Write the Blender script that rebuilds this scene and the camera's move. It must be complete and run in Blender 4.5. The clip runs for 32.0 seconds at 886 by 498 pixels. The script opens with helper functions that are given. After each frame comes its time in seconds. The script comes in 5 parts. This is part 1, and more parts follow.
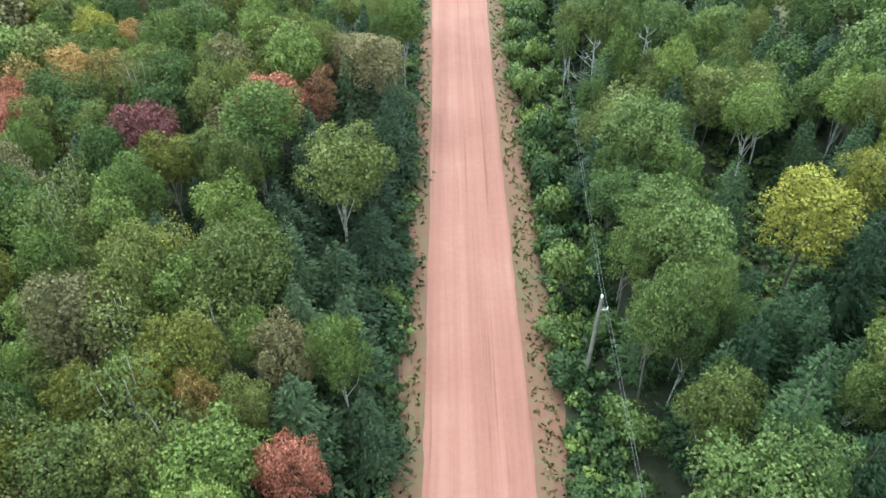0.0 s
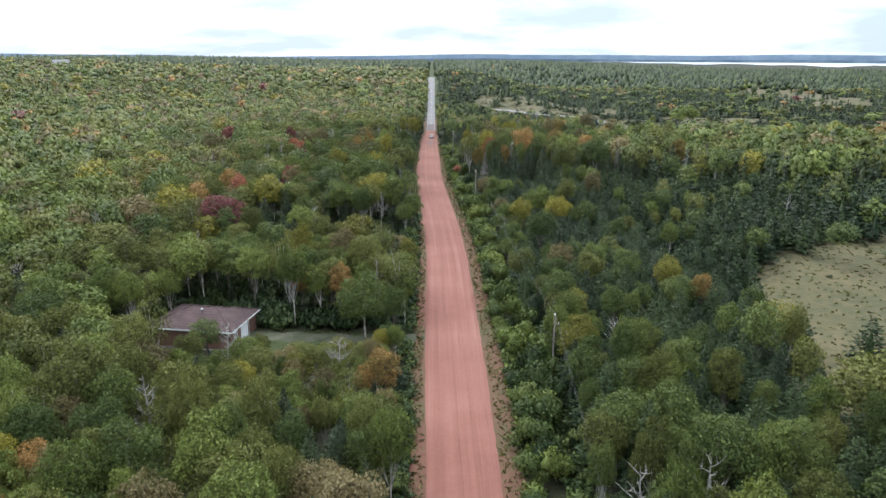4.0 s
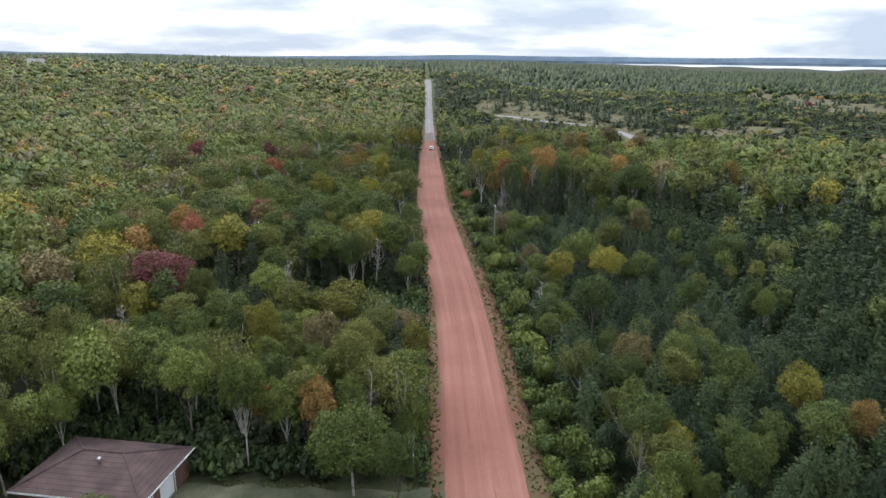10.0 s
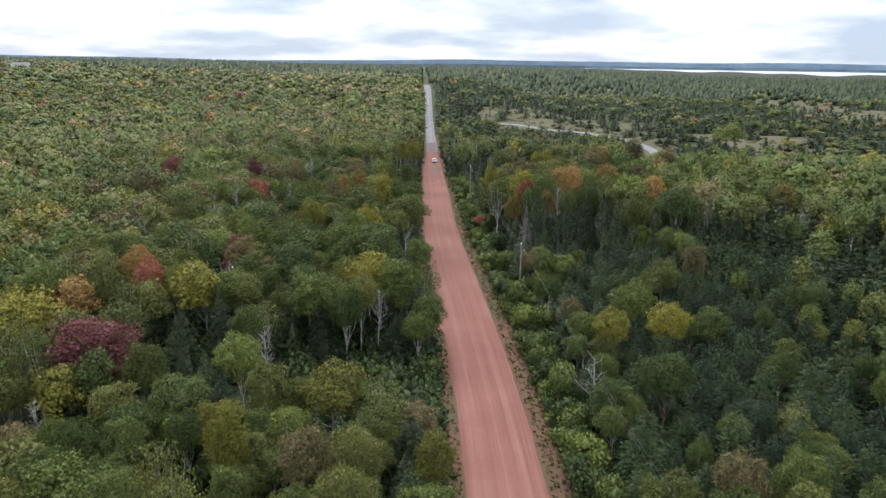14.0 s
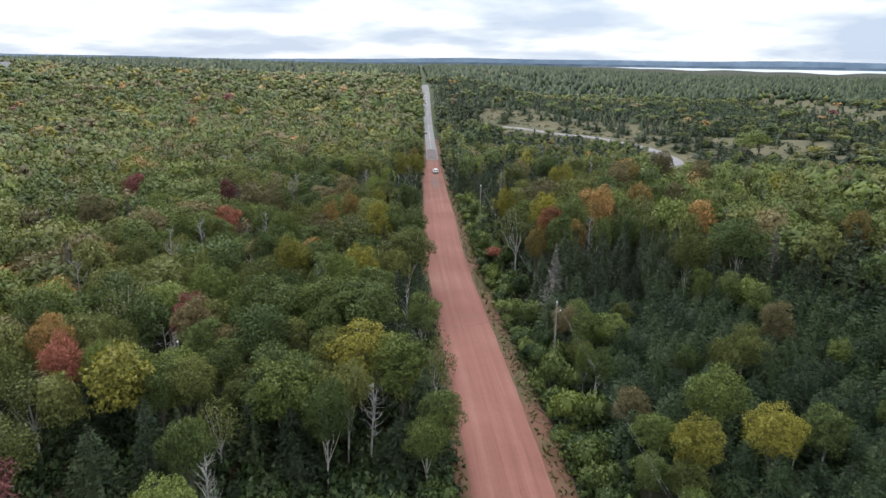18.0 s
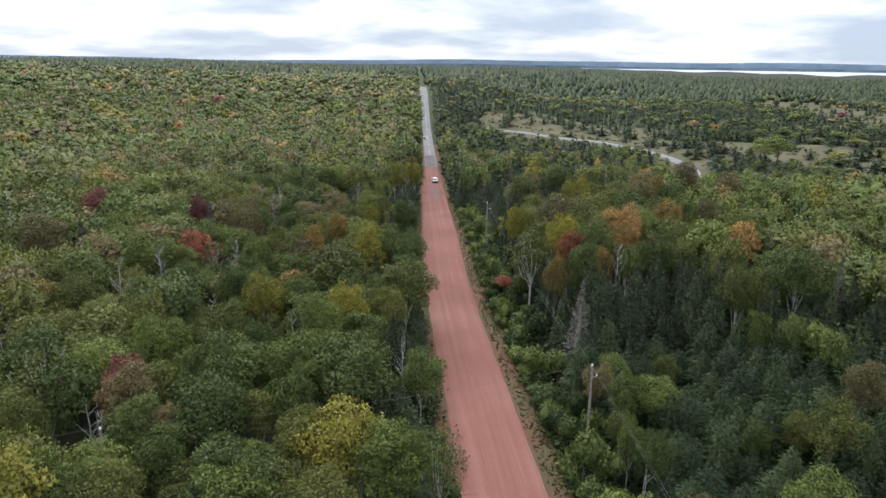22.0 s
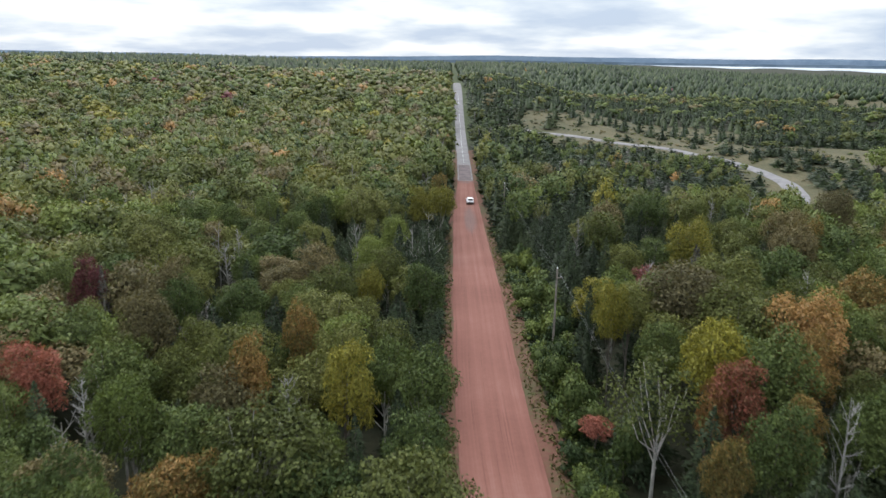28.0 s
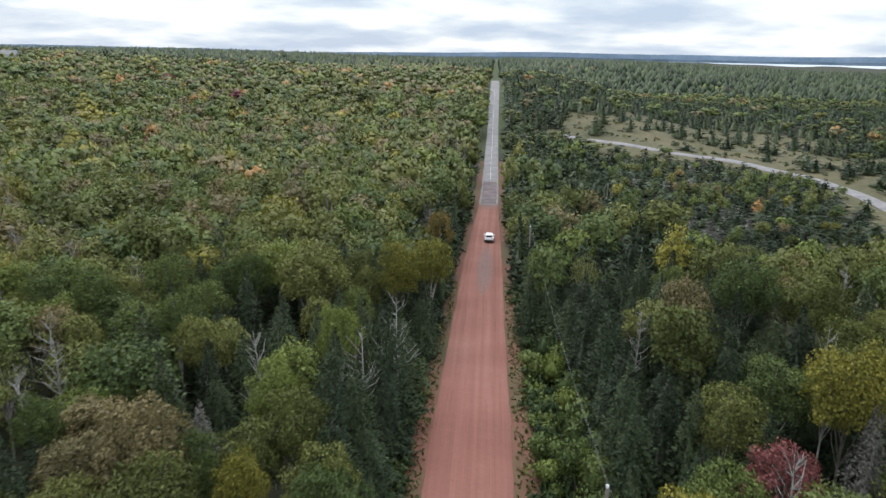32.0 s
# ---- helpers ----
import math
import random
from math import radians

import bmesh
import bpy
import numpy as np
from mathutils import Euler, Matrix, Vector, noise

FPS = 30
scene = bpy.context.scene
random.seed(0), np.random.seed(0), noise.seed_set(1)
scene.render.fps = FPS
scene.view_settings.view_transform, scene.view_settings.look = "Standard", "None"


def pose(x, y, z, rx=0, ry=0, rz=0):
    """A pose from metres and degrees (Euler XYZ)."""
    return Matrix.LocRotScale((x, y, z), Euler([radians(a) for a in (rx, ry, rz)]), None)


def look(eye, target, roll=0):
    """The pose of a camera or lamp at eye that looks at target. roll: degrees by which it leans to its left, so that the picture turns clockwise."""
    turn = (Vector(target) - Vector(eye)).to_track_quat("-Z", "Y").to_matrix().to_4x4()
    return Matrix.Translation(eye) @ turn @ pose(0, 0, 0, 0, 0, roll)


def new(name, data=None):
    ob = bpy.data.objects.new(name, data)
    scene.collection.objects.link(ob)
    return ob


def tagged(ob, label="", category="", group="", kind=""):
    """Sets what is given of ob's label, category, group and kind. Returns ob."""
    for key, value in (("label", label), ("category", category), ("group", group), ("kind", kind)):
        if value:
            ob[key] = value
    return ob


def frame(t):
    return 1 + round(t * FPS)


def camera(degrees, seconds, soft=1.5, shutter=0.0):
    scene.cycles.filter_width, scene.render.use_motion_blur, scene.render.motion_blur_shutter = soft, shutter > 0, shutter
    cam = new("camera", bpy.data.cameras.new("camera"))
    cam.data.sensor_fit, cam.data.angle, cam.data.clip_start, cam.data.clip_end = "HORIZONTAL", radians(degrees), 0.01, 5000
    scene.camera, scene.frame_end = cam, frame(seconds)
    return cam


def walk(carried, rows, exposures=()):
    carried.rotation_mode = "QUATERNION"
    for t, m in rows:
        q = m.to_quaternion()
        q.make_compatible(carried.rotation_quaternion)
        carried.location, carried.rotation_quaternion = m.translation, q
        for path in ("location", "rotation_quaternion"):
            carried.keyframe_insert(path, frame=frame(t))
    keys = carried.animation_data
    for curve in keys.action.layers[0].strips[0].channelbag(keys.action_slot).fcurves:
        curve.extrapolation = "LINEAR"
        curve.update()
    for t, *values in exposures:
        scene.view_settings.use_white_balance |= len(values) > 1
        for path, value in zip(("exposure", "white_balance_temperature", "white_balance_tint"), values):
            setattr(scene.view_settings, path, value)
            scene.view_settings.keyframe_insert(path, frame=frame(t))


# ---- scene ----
cam = camera(64.2, 32.0, shutter=0.5)
METRES, EYE, TILT, LEAN, TURN = 220.0, 38.8, -41.6, 0.0, 0.0
ROWS = [
    (0, 0, 0, 0, 0, 0, -0),
    (0.5, -0.0001, 0.0058, 0.0044, -0.05, 0, 0.03),
    (1, -0.0002, 0.0128, 0.01, -0.2, 4.95, 0.18),
    (1.5, -0.0006, 0.0207, 0.0165, -0.34, 7.23, 0.25),
    (1.6, -0.0007, 0.02238, 0.01806, -0.392, 8.95, 0.282),
    (1.7, -0.0008, 0.02406, 0.01962, -0.444, 11.9, 0.314),
    (1.8, -0.0009, 0.02574, 0.02118, -0.496, 14.6, 0.346),
    (1.9, -0.001, 0.02742, 0.02274, -0.548, 17.4, 0.378),
    (2, -0.0011, 0.0291, 0.0243, -0.6, 20.27, 0.41),
    (2.1, -0.00118, 0.03098, 0.0253, -0.614, 22.5, 0.412),
    (2.2, -0.00126, 0.03286, 0.0263, -0.628, 23.9, 0.414),
    (2.3, -0.00134, 0.03474, 0.0273, -0.642, 24.6, 0.416),
    (2.5, -0.0015, 0.0385, 0.0293, -0.67, 25.24, 0.42),
    (3, -0.002, 0.0477, 0.0369, -0.71, 26.24, 0.42),
    (3.5, -0.0025, 0.057, 0.0451, -0.73, 26.32, 0.42),
    (5.5, -0.0057, 0.0959, 0.0816, -0.92, 26.21, 0.39),
    (6, -0.0069, 0.1058, 0.0909, -0.98, 26.21, 0.38),
    (6.5, -0.0081, 0.1157, 0.0998, -1.04, 26.22, 0.38),
    (7, -0.0095, 0.1255, 0.1086, -1.1, 26.23, 0.39),
    (7.5, -0.011, 0.1351, 0.1172, -1.19, 26.26, 0.39),
    (8, -0.0122, 0.1447, 0.1259, -1.24, 26.26, 0.41),
    (8.5, -0.0134, 0.1544, 0.1352, -1.3, 26.27, 0.41),
    (9, -0.0144, 0.1642, 0.1446, -1.34, 26.27, 0.42),
    (9.5, -0.0153, 0.1743, 0.1541, -1.37, 26.27, 0.44),
    (10, -0.0162, 0.1842, 0.1637, -1.39, 26.34, 0.47),
    (10.5, -0.017, 0.1941, 0.1729, -1.41, 26.65, 0.49),
    (11, -0.018, 0.2043, 0.1821, -1.44, 26.66, 0.5),
    (11.5, -0.0193, 0.2145, 0.1914, -1.47, 26.66, 0.51),
    (12, -0.0207, 0.2249, 0.2006, -1.51, 26.65, 0.52),
    (12.5, -0.0222, 0.2353, 0.2096, -1.56, 26.66, 0.51),
    (13, -0.0239, 0.2454, 0.2187, -1.6, 26.66, 0.51),
    (13.5, -0.0254, 0.2554, 0.2279, -1.64, 26.68, 0.51),
    (14, -0.0267, 0.2653, 0.2374, -1.67, 26.67, 0.52),
    (14.5, -0.0278, 0.2755, 0.2471, -1.69, 26.66, 0.55),
    (16.5, -0.0296, 0.3177, 0.2883, -1.78, 26.55, 0.65),
    (17, -0.0302, 0.329, 0.2985, -1.8, 26.54, 0.68),
    (17.5, -0.0311, 0.3402, 0.3086, -1.83, 26.53, 0.71),
    (18, -0.0322, 0.3514, 0.3185, -1.86, 26.54, 0.73),
    (18.5, -0.0333, 0.3623, 0.3284, -1.89, 26.55, 0.76),
    (19, -0.0342, 0.3718, 0.3383, -1.99, 26.56, 0.8),
    (19.5, -0.0349, 0.3786, 0.3445, -1.97, 26.55, 0.8),
    (20, -0.0347, 0.3843, 0.3485, -1.96, 26.54, 0.73),
    (20.5, -0.0341, 0.3909, 0.3537, -1.96, 26.56, 0.74),
    (21, -0.0335, 0.3984, 0.3595, -1.98, 26.57, 0.74),
    (21.5, -0.0331, 0.4066, 0.366, -2, 26.62, 0.77),
    (22, -0.0325, 0.4151, 0.3733, -2.01, 26.65, 0.82),
    (22.5, -0.0322, 0.4238, 0.3811, -2.04, 26.63, 0.89),
    (23, -0.0319, 0.4333, 0.3896, -2.06, 26.59, 0.92),
    (23.5, -0.0315, 0.4452, 0.4005, -2.08, 26.57, 0.97),
    (24, -0.0309, 0.4591, 0.4125, -2.1, 26.54, 1),
    (24.5, -0.0304, 0.4745, 0.4251, -2.13, 26.51, 1.01),
    (25, -0.03, 0.491, 0.4381, -2.16, 26.49, 1.02),
    (25.5, -0.0297, 0.5082, 0.4516, -2.18, 26.47, 1.03),
    (27.5, -0.0291, 0.5796, 0.5074, -0.01, 26.43, -1),
    (28, -0.0296, 0.5983, 0.5222, -0.01, 26.39, -0.99),
    (28.5, -0.0303, 0.6173, 0.5377, -0.05, 26.31, -0.99),
    (29, -0.0293, 0.6365, 0.5546, -0.05, 26.24, -1.03),
    (29.5, -0.026, 0.6561, 0.5724, -0.1, 26.2, -1.04),
    (29.6, -0.025, 0.66, 0.576, -0.1, 26.2, -1.04),
    (29.7, -0.024, 0.6639, 0.5796, -0.1, 26.2, -1.04),
    (29.8, -0.023, 0.6679, 0.5832, 0.505, 26.17, -1.579),
    (29.9, -0.022, 0.6718, 0.5868, 2.1, 26.08, -3),
    (30, -0.021, 0.6757, 0.5904, 2.65, 26.05, -3.49),
    (30.5, -0.0153, 0.695, 0.6079, 2.67, 26.02, -3.51),
    (31, -0.0101, 0.714, 0.6252, 2.65, 26.01, -3.5),
    (31.5, -0.0062, 0.7322, 0.6397, 2.59, 26.02, -3.5),
    (32, -0.0033, 0.7501, 0.6535, 2.53, 26.02, -3.5),
]
walk(cam, [(t, pose(0, 0, EYE, TILT, LEAN, TURN) @ pose(METRES * x, METRES * y, METRES * z, 90 + pitch, roll, yaw)) for t, x, y, z, yaw, pitch, roll in ROWS],
     exposures=[(0.0, 1.17, 5600, -12), (1.5, 1.30, 5500, -9), (2.0, 1.28, 5350, 1), (2.6, 0.8, 5750, 3), (3.5, 0.4, 6050, 6), (6.0, 0.03, 6330, 9), (9.0, 0.0, 6300, 9), (20.0, -0.02, 6300, 9), (32.0, -0.12, 6250, 8)])

# ---- world, sun ----
world = bpy.data.worlds.new("world")
scene.world = world
world.use_nodes = True
SUN_EL, SUN_AZ = 50.0, -16.0          # degrees; azimuth from +y towards +x


def build_world():
    nt = world.node_tree
    nt.nodes.clear()
    n, l = nt.nodes.new, nt.links.new
    out, bg = n("ShaderNodeOutputWorld"), n("ShaderNodeBackground")
    sky = n("ShaderNodeTexSky")
    sky.sky_type, sky.sun_disc = "NISHITA", False
    sky.sun_elevation, sky.sun_rotation = radians(SUN_EL), radians(SUN_AZ)
    tc, sep, add = n("ShaderNodeTexCoord"), n("ShaderNodeSeparateXYZ"), n("ShaderNodeMath")
    l(tc.outputs["Generated"], sep.inputs[0])
    l(sep.outputs["Z"], add.inputs[0])
    add.operation, add.inputs[1].default_value = "ADD", 0.17
    mx = n("ShaderNodeMath")
    mx.operation, mx.inputs[1].default_value = "MAXIMUM", 0.06
    l(add.outputs[0], mx.inputs[0])
    comb = n("ShaderNodeCombineXYZ")
    for k in "XY":
        dv = n("ShaderNodeMath")
        dv.operation = "DIVIDE"
        l(sep.outputs[k], dv.inputs[0])
        l(mx.outputs[0], dv.inputs[1])
        l(dv.outputs[0], comb.inputs[k])
    noise_a = n("ShaderNodeTexNoise")
    noise_a.inputs["Scale"].default_value, noise_a.inputs["Detail"].default_value = 0.85, 8
    noise_a.inputs["Roughness"].default_value = 0.52
    l(comb.outputs[0], noise_a.inputs["Vector"])
    ramp = n("ShaderNodeValToRGB")
    e = ramp.color_ramp.elements
    e[0].position, e[0].color = 0.40, CLOUD_DARK
    e[1].position, e[1].color = 0.56, CLOUD_LIGHT
    m = e.new(0.48)
    m.color = CLOUD_MID
    l(noise_a.outputs[0], ramp.inputs[0])
    scale_sky = n("ShaderNodeMix")
    scale_sky.data_type, scale_sky.blend_type = "RGBA", "MULTIPLY"
    scale_sky.inputs[0].default_value = 1.0
    l(sky.outputs[0], scale_sky.inputs[6])
    scale_sky.inputs[7].default_value = (0.10, 0.10, 0.10, 1)
    mix = n("ShaderNodeMix")
    mix.data_type = "RGBA"
    mix.inputs[0].default_value = 0.9
    l(scale_sky.outputs[2], mix.inputs[6])
    l(ramp.outputs[0], mix.inputs[7])
    high = n("ShaderNodeMapRange")
    high.interpolation_type = "SMOOTHSTEP"
    for k, v in zip(("From Min", "From Max", "To Min", "To Max"), (0.08, 0.9, 1.0, ZENITH)):
        high.inputs[k].default_value = v
    l(sep.outputs["Z"], high.inputs["Value"])
    dome = n("ShaderNodeVectorMath")
    dome.operation = "SCALE"
    l(mix.outputs[2], dome.inputs[0])
    l(high.outputs[0], dome.inputs["Scale"])
    l(dome.outputs[0], bg.inputs[0])
    bg.inputs[1].default_value = 1.0
    l(bg.outputs[0], out.inputs[0])


ZENITH = 2.5          # an overcast sky is brightest overhead
CLOUD_DARK, CLOUD_MID, CLOUD_LIGHT = (0.66, 0.76, 0.93, 1), (0.88, 0.95, 1.05, 1), (1.22, 1.22, 1.22, 1)
build_world()
sun = new("sun", bpy.data.lights.new("sun", "SUN"))
sun.data.energy, sun.data.angle, sun.data.color = 3.0, radians(30), (1.0, 0.965, 0.92)
az, el = radians(SUN_AZ), radians(SUN_EL)
sun.matrix_world = look((400 * math.sin(az), 400 * math.cos(az), 400 * math.tan(el)), (0, 0, 0))


# ---- materials ----
def base_material(name, rough=0.9):
    m = bpy.data.materials.new(name)
    m.use_nodes = True
    b = m.node_tree.nodes["Principled BSDF"]
    b.inputs["Roughness"].default_value = rough
    b.inputs["Specular IOR Level"].default_value = 0.25
    return m, m.node_tree.nodes.new, m.node_tree.links.new, b


def ramp_node(n, stops):
    r = n("ShaderNodeValToRGB")
    e = r.color_ramp.elements
    while len(e) < len(stops):
        e.new(0.5)
    for k, (p, c) in zip(e, stops):
        k.position, k.color = p, (*c, 1)
    return r


def noise_node(n, l, scale, detail=4, vec=None, rough=0.55):
    t = n("ShaderNodeTexNoise")
    t.inputs["Scale"].default_value, t.inputs["Detail"].default_value = scale, detail
    t.inputs["Roughness"].default_value = rough
    if vec is not None:
        l(vec, t.inputs["Vector"])
    return t


def surface(name, dark, light, scale, rough=0.9, bump=0.3, fine=8.0, metal=0.0, depth=0.02, glow=0.0):
    """A plain surface with stains at one scale, grain at another, and a fine relief."""
    m, n, l, b = base_material(name, rough)
    tc = n("ShaderNodeTexCoord")
    a, f = noise_node(n, l, scale, 4, tc.outputs["Object"]), noise_node(n, l, scale * fine, 3, tc.outputs["Object"])
    mid = n("ShaderNodeMath")
    mid.operation = "MULTIPLY_ADD"
    l(f.outputs[0], mid.inputs[0])
    mid.inputs[1].default_value = 0.4
    sub = n("ShaderNodeMath")
    sub.operation, sub.inputs[1].default_value = "SUBTRACT", 0.2
    l(a.outputs[0], sub.inputs[0])
    l(sub.outputs[0], mid.inputs[2])
    r = ramp_node(n, [(0.3, dark), (0.7, light)])
    l(mid.outputs[0], r.inputs[0])
    l(r.outputs[0], b.inputs["Base Color"])
    b.inputs["Metallic"].default_value = metal
    # Emission in the surface's own colour, for the hazy backdrops only.
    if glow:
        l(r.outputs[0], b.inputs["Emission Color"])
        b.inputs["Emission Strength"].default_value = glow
    bp = n("ShaderNodeBump")
    bp.inputs["Strength"].default_value, bp.inputs["Distance"].default_value = bump, depth
    l(f.outputs[0], bp.inputs["Height"])
    l(bp.outputs[0], b.inputs["Normal"])
    return m


def leaf_material(name, dark, mid, light, through_light=0.22, patch=0.32):
    """Foliage: a hue that drifts from crown to crown, and differs a little from leaf to leaf."""
    m, n, l, b = base_material(name, 0.55)
    g = n("ShaderNodeNewGeometry")
    a = noise_node(n, l, patch, 2, g.outputs["Position"])
    own, info, tint, wrap = n("ShaderNodeAttribute"), n("ShaderNodeObjectInfo"), n("ShaderNodeMath"), n("ShaderNodeMath")
    own.attribute_name = "tint"
    tint.operation, wrap.operation = "ADD", "FRACT"
    l(own.outputs["Fac"], tint.inputs[0])
    l(info.outputs["Random"], tint.inputs[1])
    l(tint.outputs[0], wrap.inputs[0])
    mixv = n("ShaderNodeMath")
    mixv.operation = "MULTIPLY_ADD"
    l(g.outputs["Random Per Island"], mixv.inputs[0])
    mixv.inputs[1].default_value = 0.40
    crown = n("ShaderNodeMath")
    crown.operation, crown.inputs[1].default_value = "MULTIPLY_ADD", 0.52
    l(wrap.outputs[0], crown.inputs[0])
    sub = n("ShaderNodeMath")
    sub.operation, sub.inputs[1].default_value, sub.inputs[2].default_value = "MULTIPLY_ADD", 0.5, -0.21
    l(a.outputs[0], sub.inputs[0])
    l(sub.outputs[0], crown.inputs[2])
    l(crown.outputs[0], mixv.inputs[2])
    dark, mid, light = ([v * k for v, k in zip(c, (0.54, 0.525, 0.515))] for c in (dark, mid, light))
    r = ramp_node(n, [(0.22, dark), (0.5, mid), (0.78, light)])
    l(mixv.outputs[0], r.inputs[0])
    b.inputs["Specular IOR Level"].default_value = 0.10
    # Fine noise darkens and lightens the colour to imitate shadowed gaps between leaves.
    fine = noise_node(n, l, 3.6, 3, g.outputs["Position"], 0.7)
    gap_gain = n("ShaderNodeMapRange")
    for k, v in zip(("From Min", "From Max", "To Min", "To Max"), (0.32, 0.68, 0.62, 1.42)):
        gap_gain.inputs[k].default_value = v
    l(fine.outputs[0], gap_gain.inputs["Value"])
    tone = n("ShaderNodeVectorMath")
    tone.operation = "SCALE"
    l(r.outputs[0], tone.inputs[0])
    l(gap_gain.outputs[0], tone.inputs["Scale"])
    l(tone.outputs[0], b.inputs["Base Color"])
    lump = noise_node(n, l, 3.2, 4, g.outputs["Position"], 0.75)
    bp = n("ShaderNodeBump")
    bp.inputs["Strength"].default_value, bp.inputs["Distance"].default_value = 0.35, 0.10
    l(lump.outputs[0], bp.inputs["Height"])
    l(bp.outputs[0], b.inputs["Normal"])
    tr, ms = n("ShaderNodeBsdfTranslucent"), n("ShaderNodeMixShader")
    l(bp.outputs[0], tr.inputs["Normal"])
    warm = n("ShaderNodeVectorMath")
    warm.operation, warm.inputs[1].default_value = "MULTIPLY", (1.35, 1.35, 0.8)
    l(tone.outputs[0], warm.inputs[0])
    l(warm.outputs[0], tr.inputs[0])
    ms.inputs[0].default_value = through_light
    l(b.outputs[0], ms.inputs[1])
    l(tr.outputs[0], ms.inputs[2])
    l(ms.outputs[0], m.node_tree.nodes["Material Output"].inputs[0])
    return m


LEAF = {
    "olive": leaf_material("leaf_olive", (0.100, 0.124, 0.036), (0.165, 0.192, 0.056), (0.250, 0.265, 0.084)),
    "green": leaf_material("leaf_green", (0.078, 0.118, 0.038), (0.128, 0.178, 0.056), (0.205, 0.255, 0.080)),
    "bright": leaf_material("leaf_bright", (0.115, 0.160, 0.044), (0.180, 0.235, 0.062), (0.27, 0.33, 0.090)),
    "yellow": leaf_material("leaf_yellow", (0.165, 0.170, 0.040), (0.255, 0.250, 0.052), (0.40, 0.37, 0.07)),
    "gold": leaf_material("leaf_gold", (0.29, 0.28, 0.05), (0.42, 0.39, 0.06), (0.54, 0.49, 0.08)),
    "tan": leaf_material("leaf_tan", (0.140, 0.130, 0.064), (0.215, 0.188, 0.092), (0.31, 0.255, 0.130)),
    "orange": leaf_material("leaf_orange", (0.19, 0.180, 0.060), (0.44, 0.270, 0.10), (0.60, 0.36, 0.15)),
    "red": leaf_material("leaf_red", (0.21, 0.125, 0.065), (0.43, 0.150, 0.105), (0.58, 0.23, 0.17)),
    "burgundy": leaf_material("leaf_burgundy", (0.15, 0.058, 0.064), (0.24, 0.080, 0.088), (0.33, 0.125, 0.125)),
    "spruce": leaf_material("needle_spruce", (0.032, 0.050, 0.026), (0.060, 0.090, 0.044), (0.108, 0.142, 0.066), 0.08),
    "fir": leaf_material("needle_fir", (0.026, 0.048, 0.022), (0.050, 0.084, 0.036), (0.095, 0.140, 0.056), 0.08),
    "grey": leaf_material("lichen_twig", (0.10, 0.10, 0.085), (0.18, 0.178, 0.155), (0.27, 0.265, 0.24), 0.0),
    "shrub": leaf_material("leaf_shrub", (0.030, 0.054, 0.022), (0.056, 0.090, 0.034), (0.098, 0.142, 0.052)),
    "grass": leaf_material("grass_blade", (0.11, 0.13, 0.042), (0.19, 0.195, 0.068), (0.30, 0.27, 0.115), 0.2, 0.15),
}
BARK_PALE = surface("bark_birch", (0.17, 0.16, 0.14), (0.46, 0.44, 0.41), 1.4, 0.85)
BARK_DARK = surface("bark_grey", (0.06, 0.05, 0.042), (0.16, 0.14, 0.12), 1.2, 0.95)
BARK_DEAD = surface("wood_weathered", (0.14, 0.13, 0.12), (0.34, 0.33, 0.31), 1.0, 0.9)
POLE_WOOD = surface("pole_wood", (0.12, 0.105, 0.09), (0.25, 0.225, 0.195), 1.3, 0.9)
WIRE = surface("wire_aluminium", (0.10, 0.10, 0.10), (0.16, 0.16, 0.16), 2.0, 0.5, metal=0.6)
ROOF = surface("asphalt_shingle", (0.042, 0.028, 0.029), (0.085, 0.058, 0.057), 0.5, 0.95, 0.5, 20)
SIDING = surface("brown_siding", (0.11, 0.060, 0.047), (0.17, 0.095, 0.075), 0.8, 0.7)
WHITE = surface("white_paint", (0.66, 0.68, 0.70), (0.80, 0.82, 0.83), 0.9, 0.5, 0.1)
CAR_WHITE = surface("car_paint_white", (0.78, 0.79, 0.80), (0.84, 0.85, 0.86), 0.5, 0.25, 0.02)
GLASS_DARK = surface("car_glass", (0.012, 0.014, 0.016), (0.02, 0.022, 0.025), 1.0, 0.08, 0.0)
RUBBER = surface("tyre_rubber", (0.015, 0.015, 0.015), (0.03, 0.03, 0.03), 6.0, 0.9)
RIM = surface("rim_alloy", (0.35, 0.35, 0.36), (0.5, 0.5, 0.5), 4.0, 0.35, 0.05, metal=0.8)
TAIL = surface("tail_light_red", (0.25, 0.01, 0.01), (0.4, 0.02, 0.02), 4.0, 0.2, 0.02)
CERAMIC = surface("insulator_ceramic", (0.6, 0.6, 0.6), (0.78, 0.78, 0.78), 4.0, 0.3, 0.02)
GREEN_SIGN = surface("green_sign", (0.02, 0.22, 0.08), (0.03, 0.30, 0.11), 3.0, 0.5, 0.02)
PAINT_LINE = surface("road_paint", (0.42, 0.42, 0.42), (0.68, 0.68, 0.68), 0.6, 0.8, 0.3, 12)


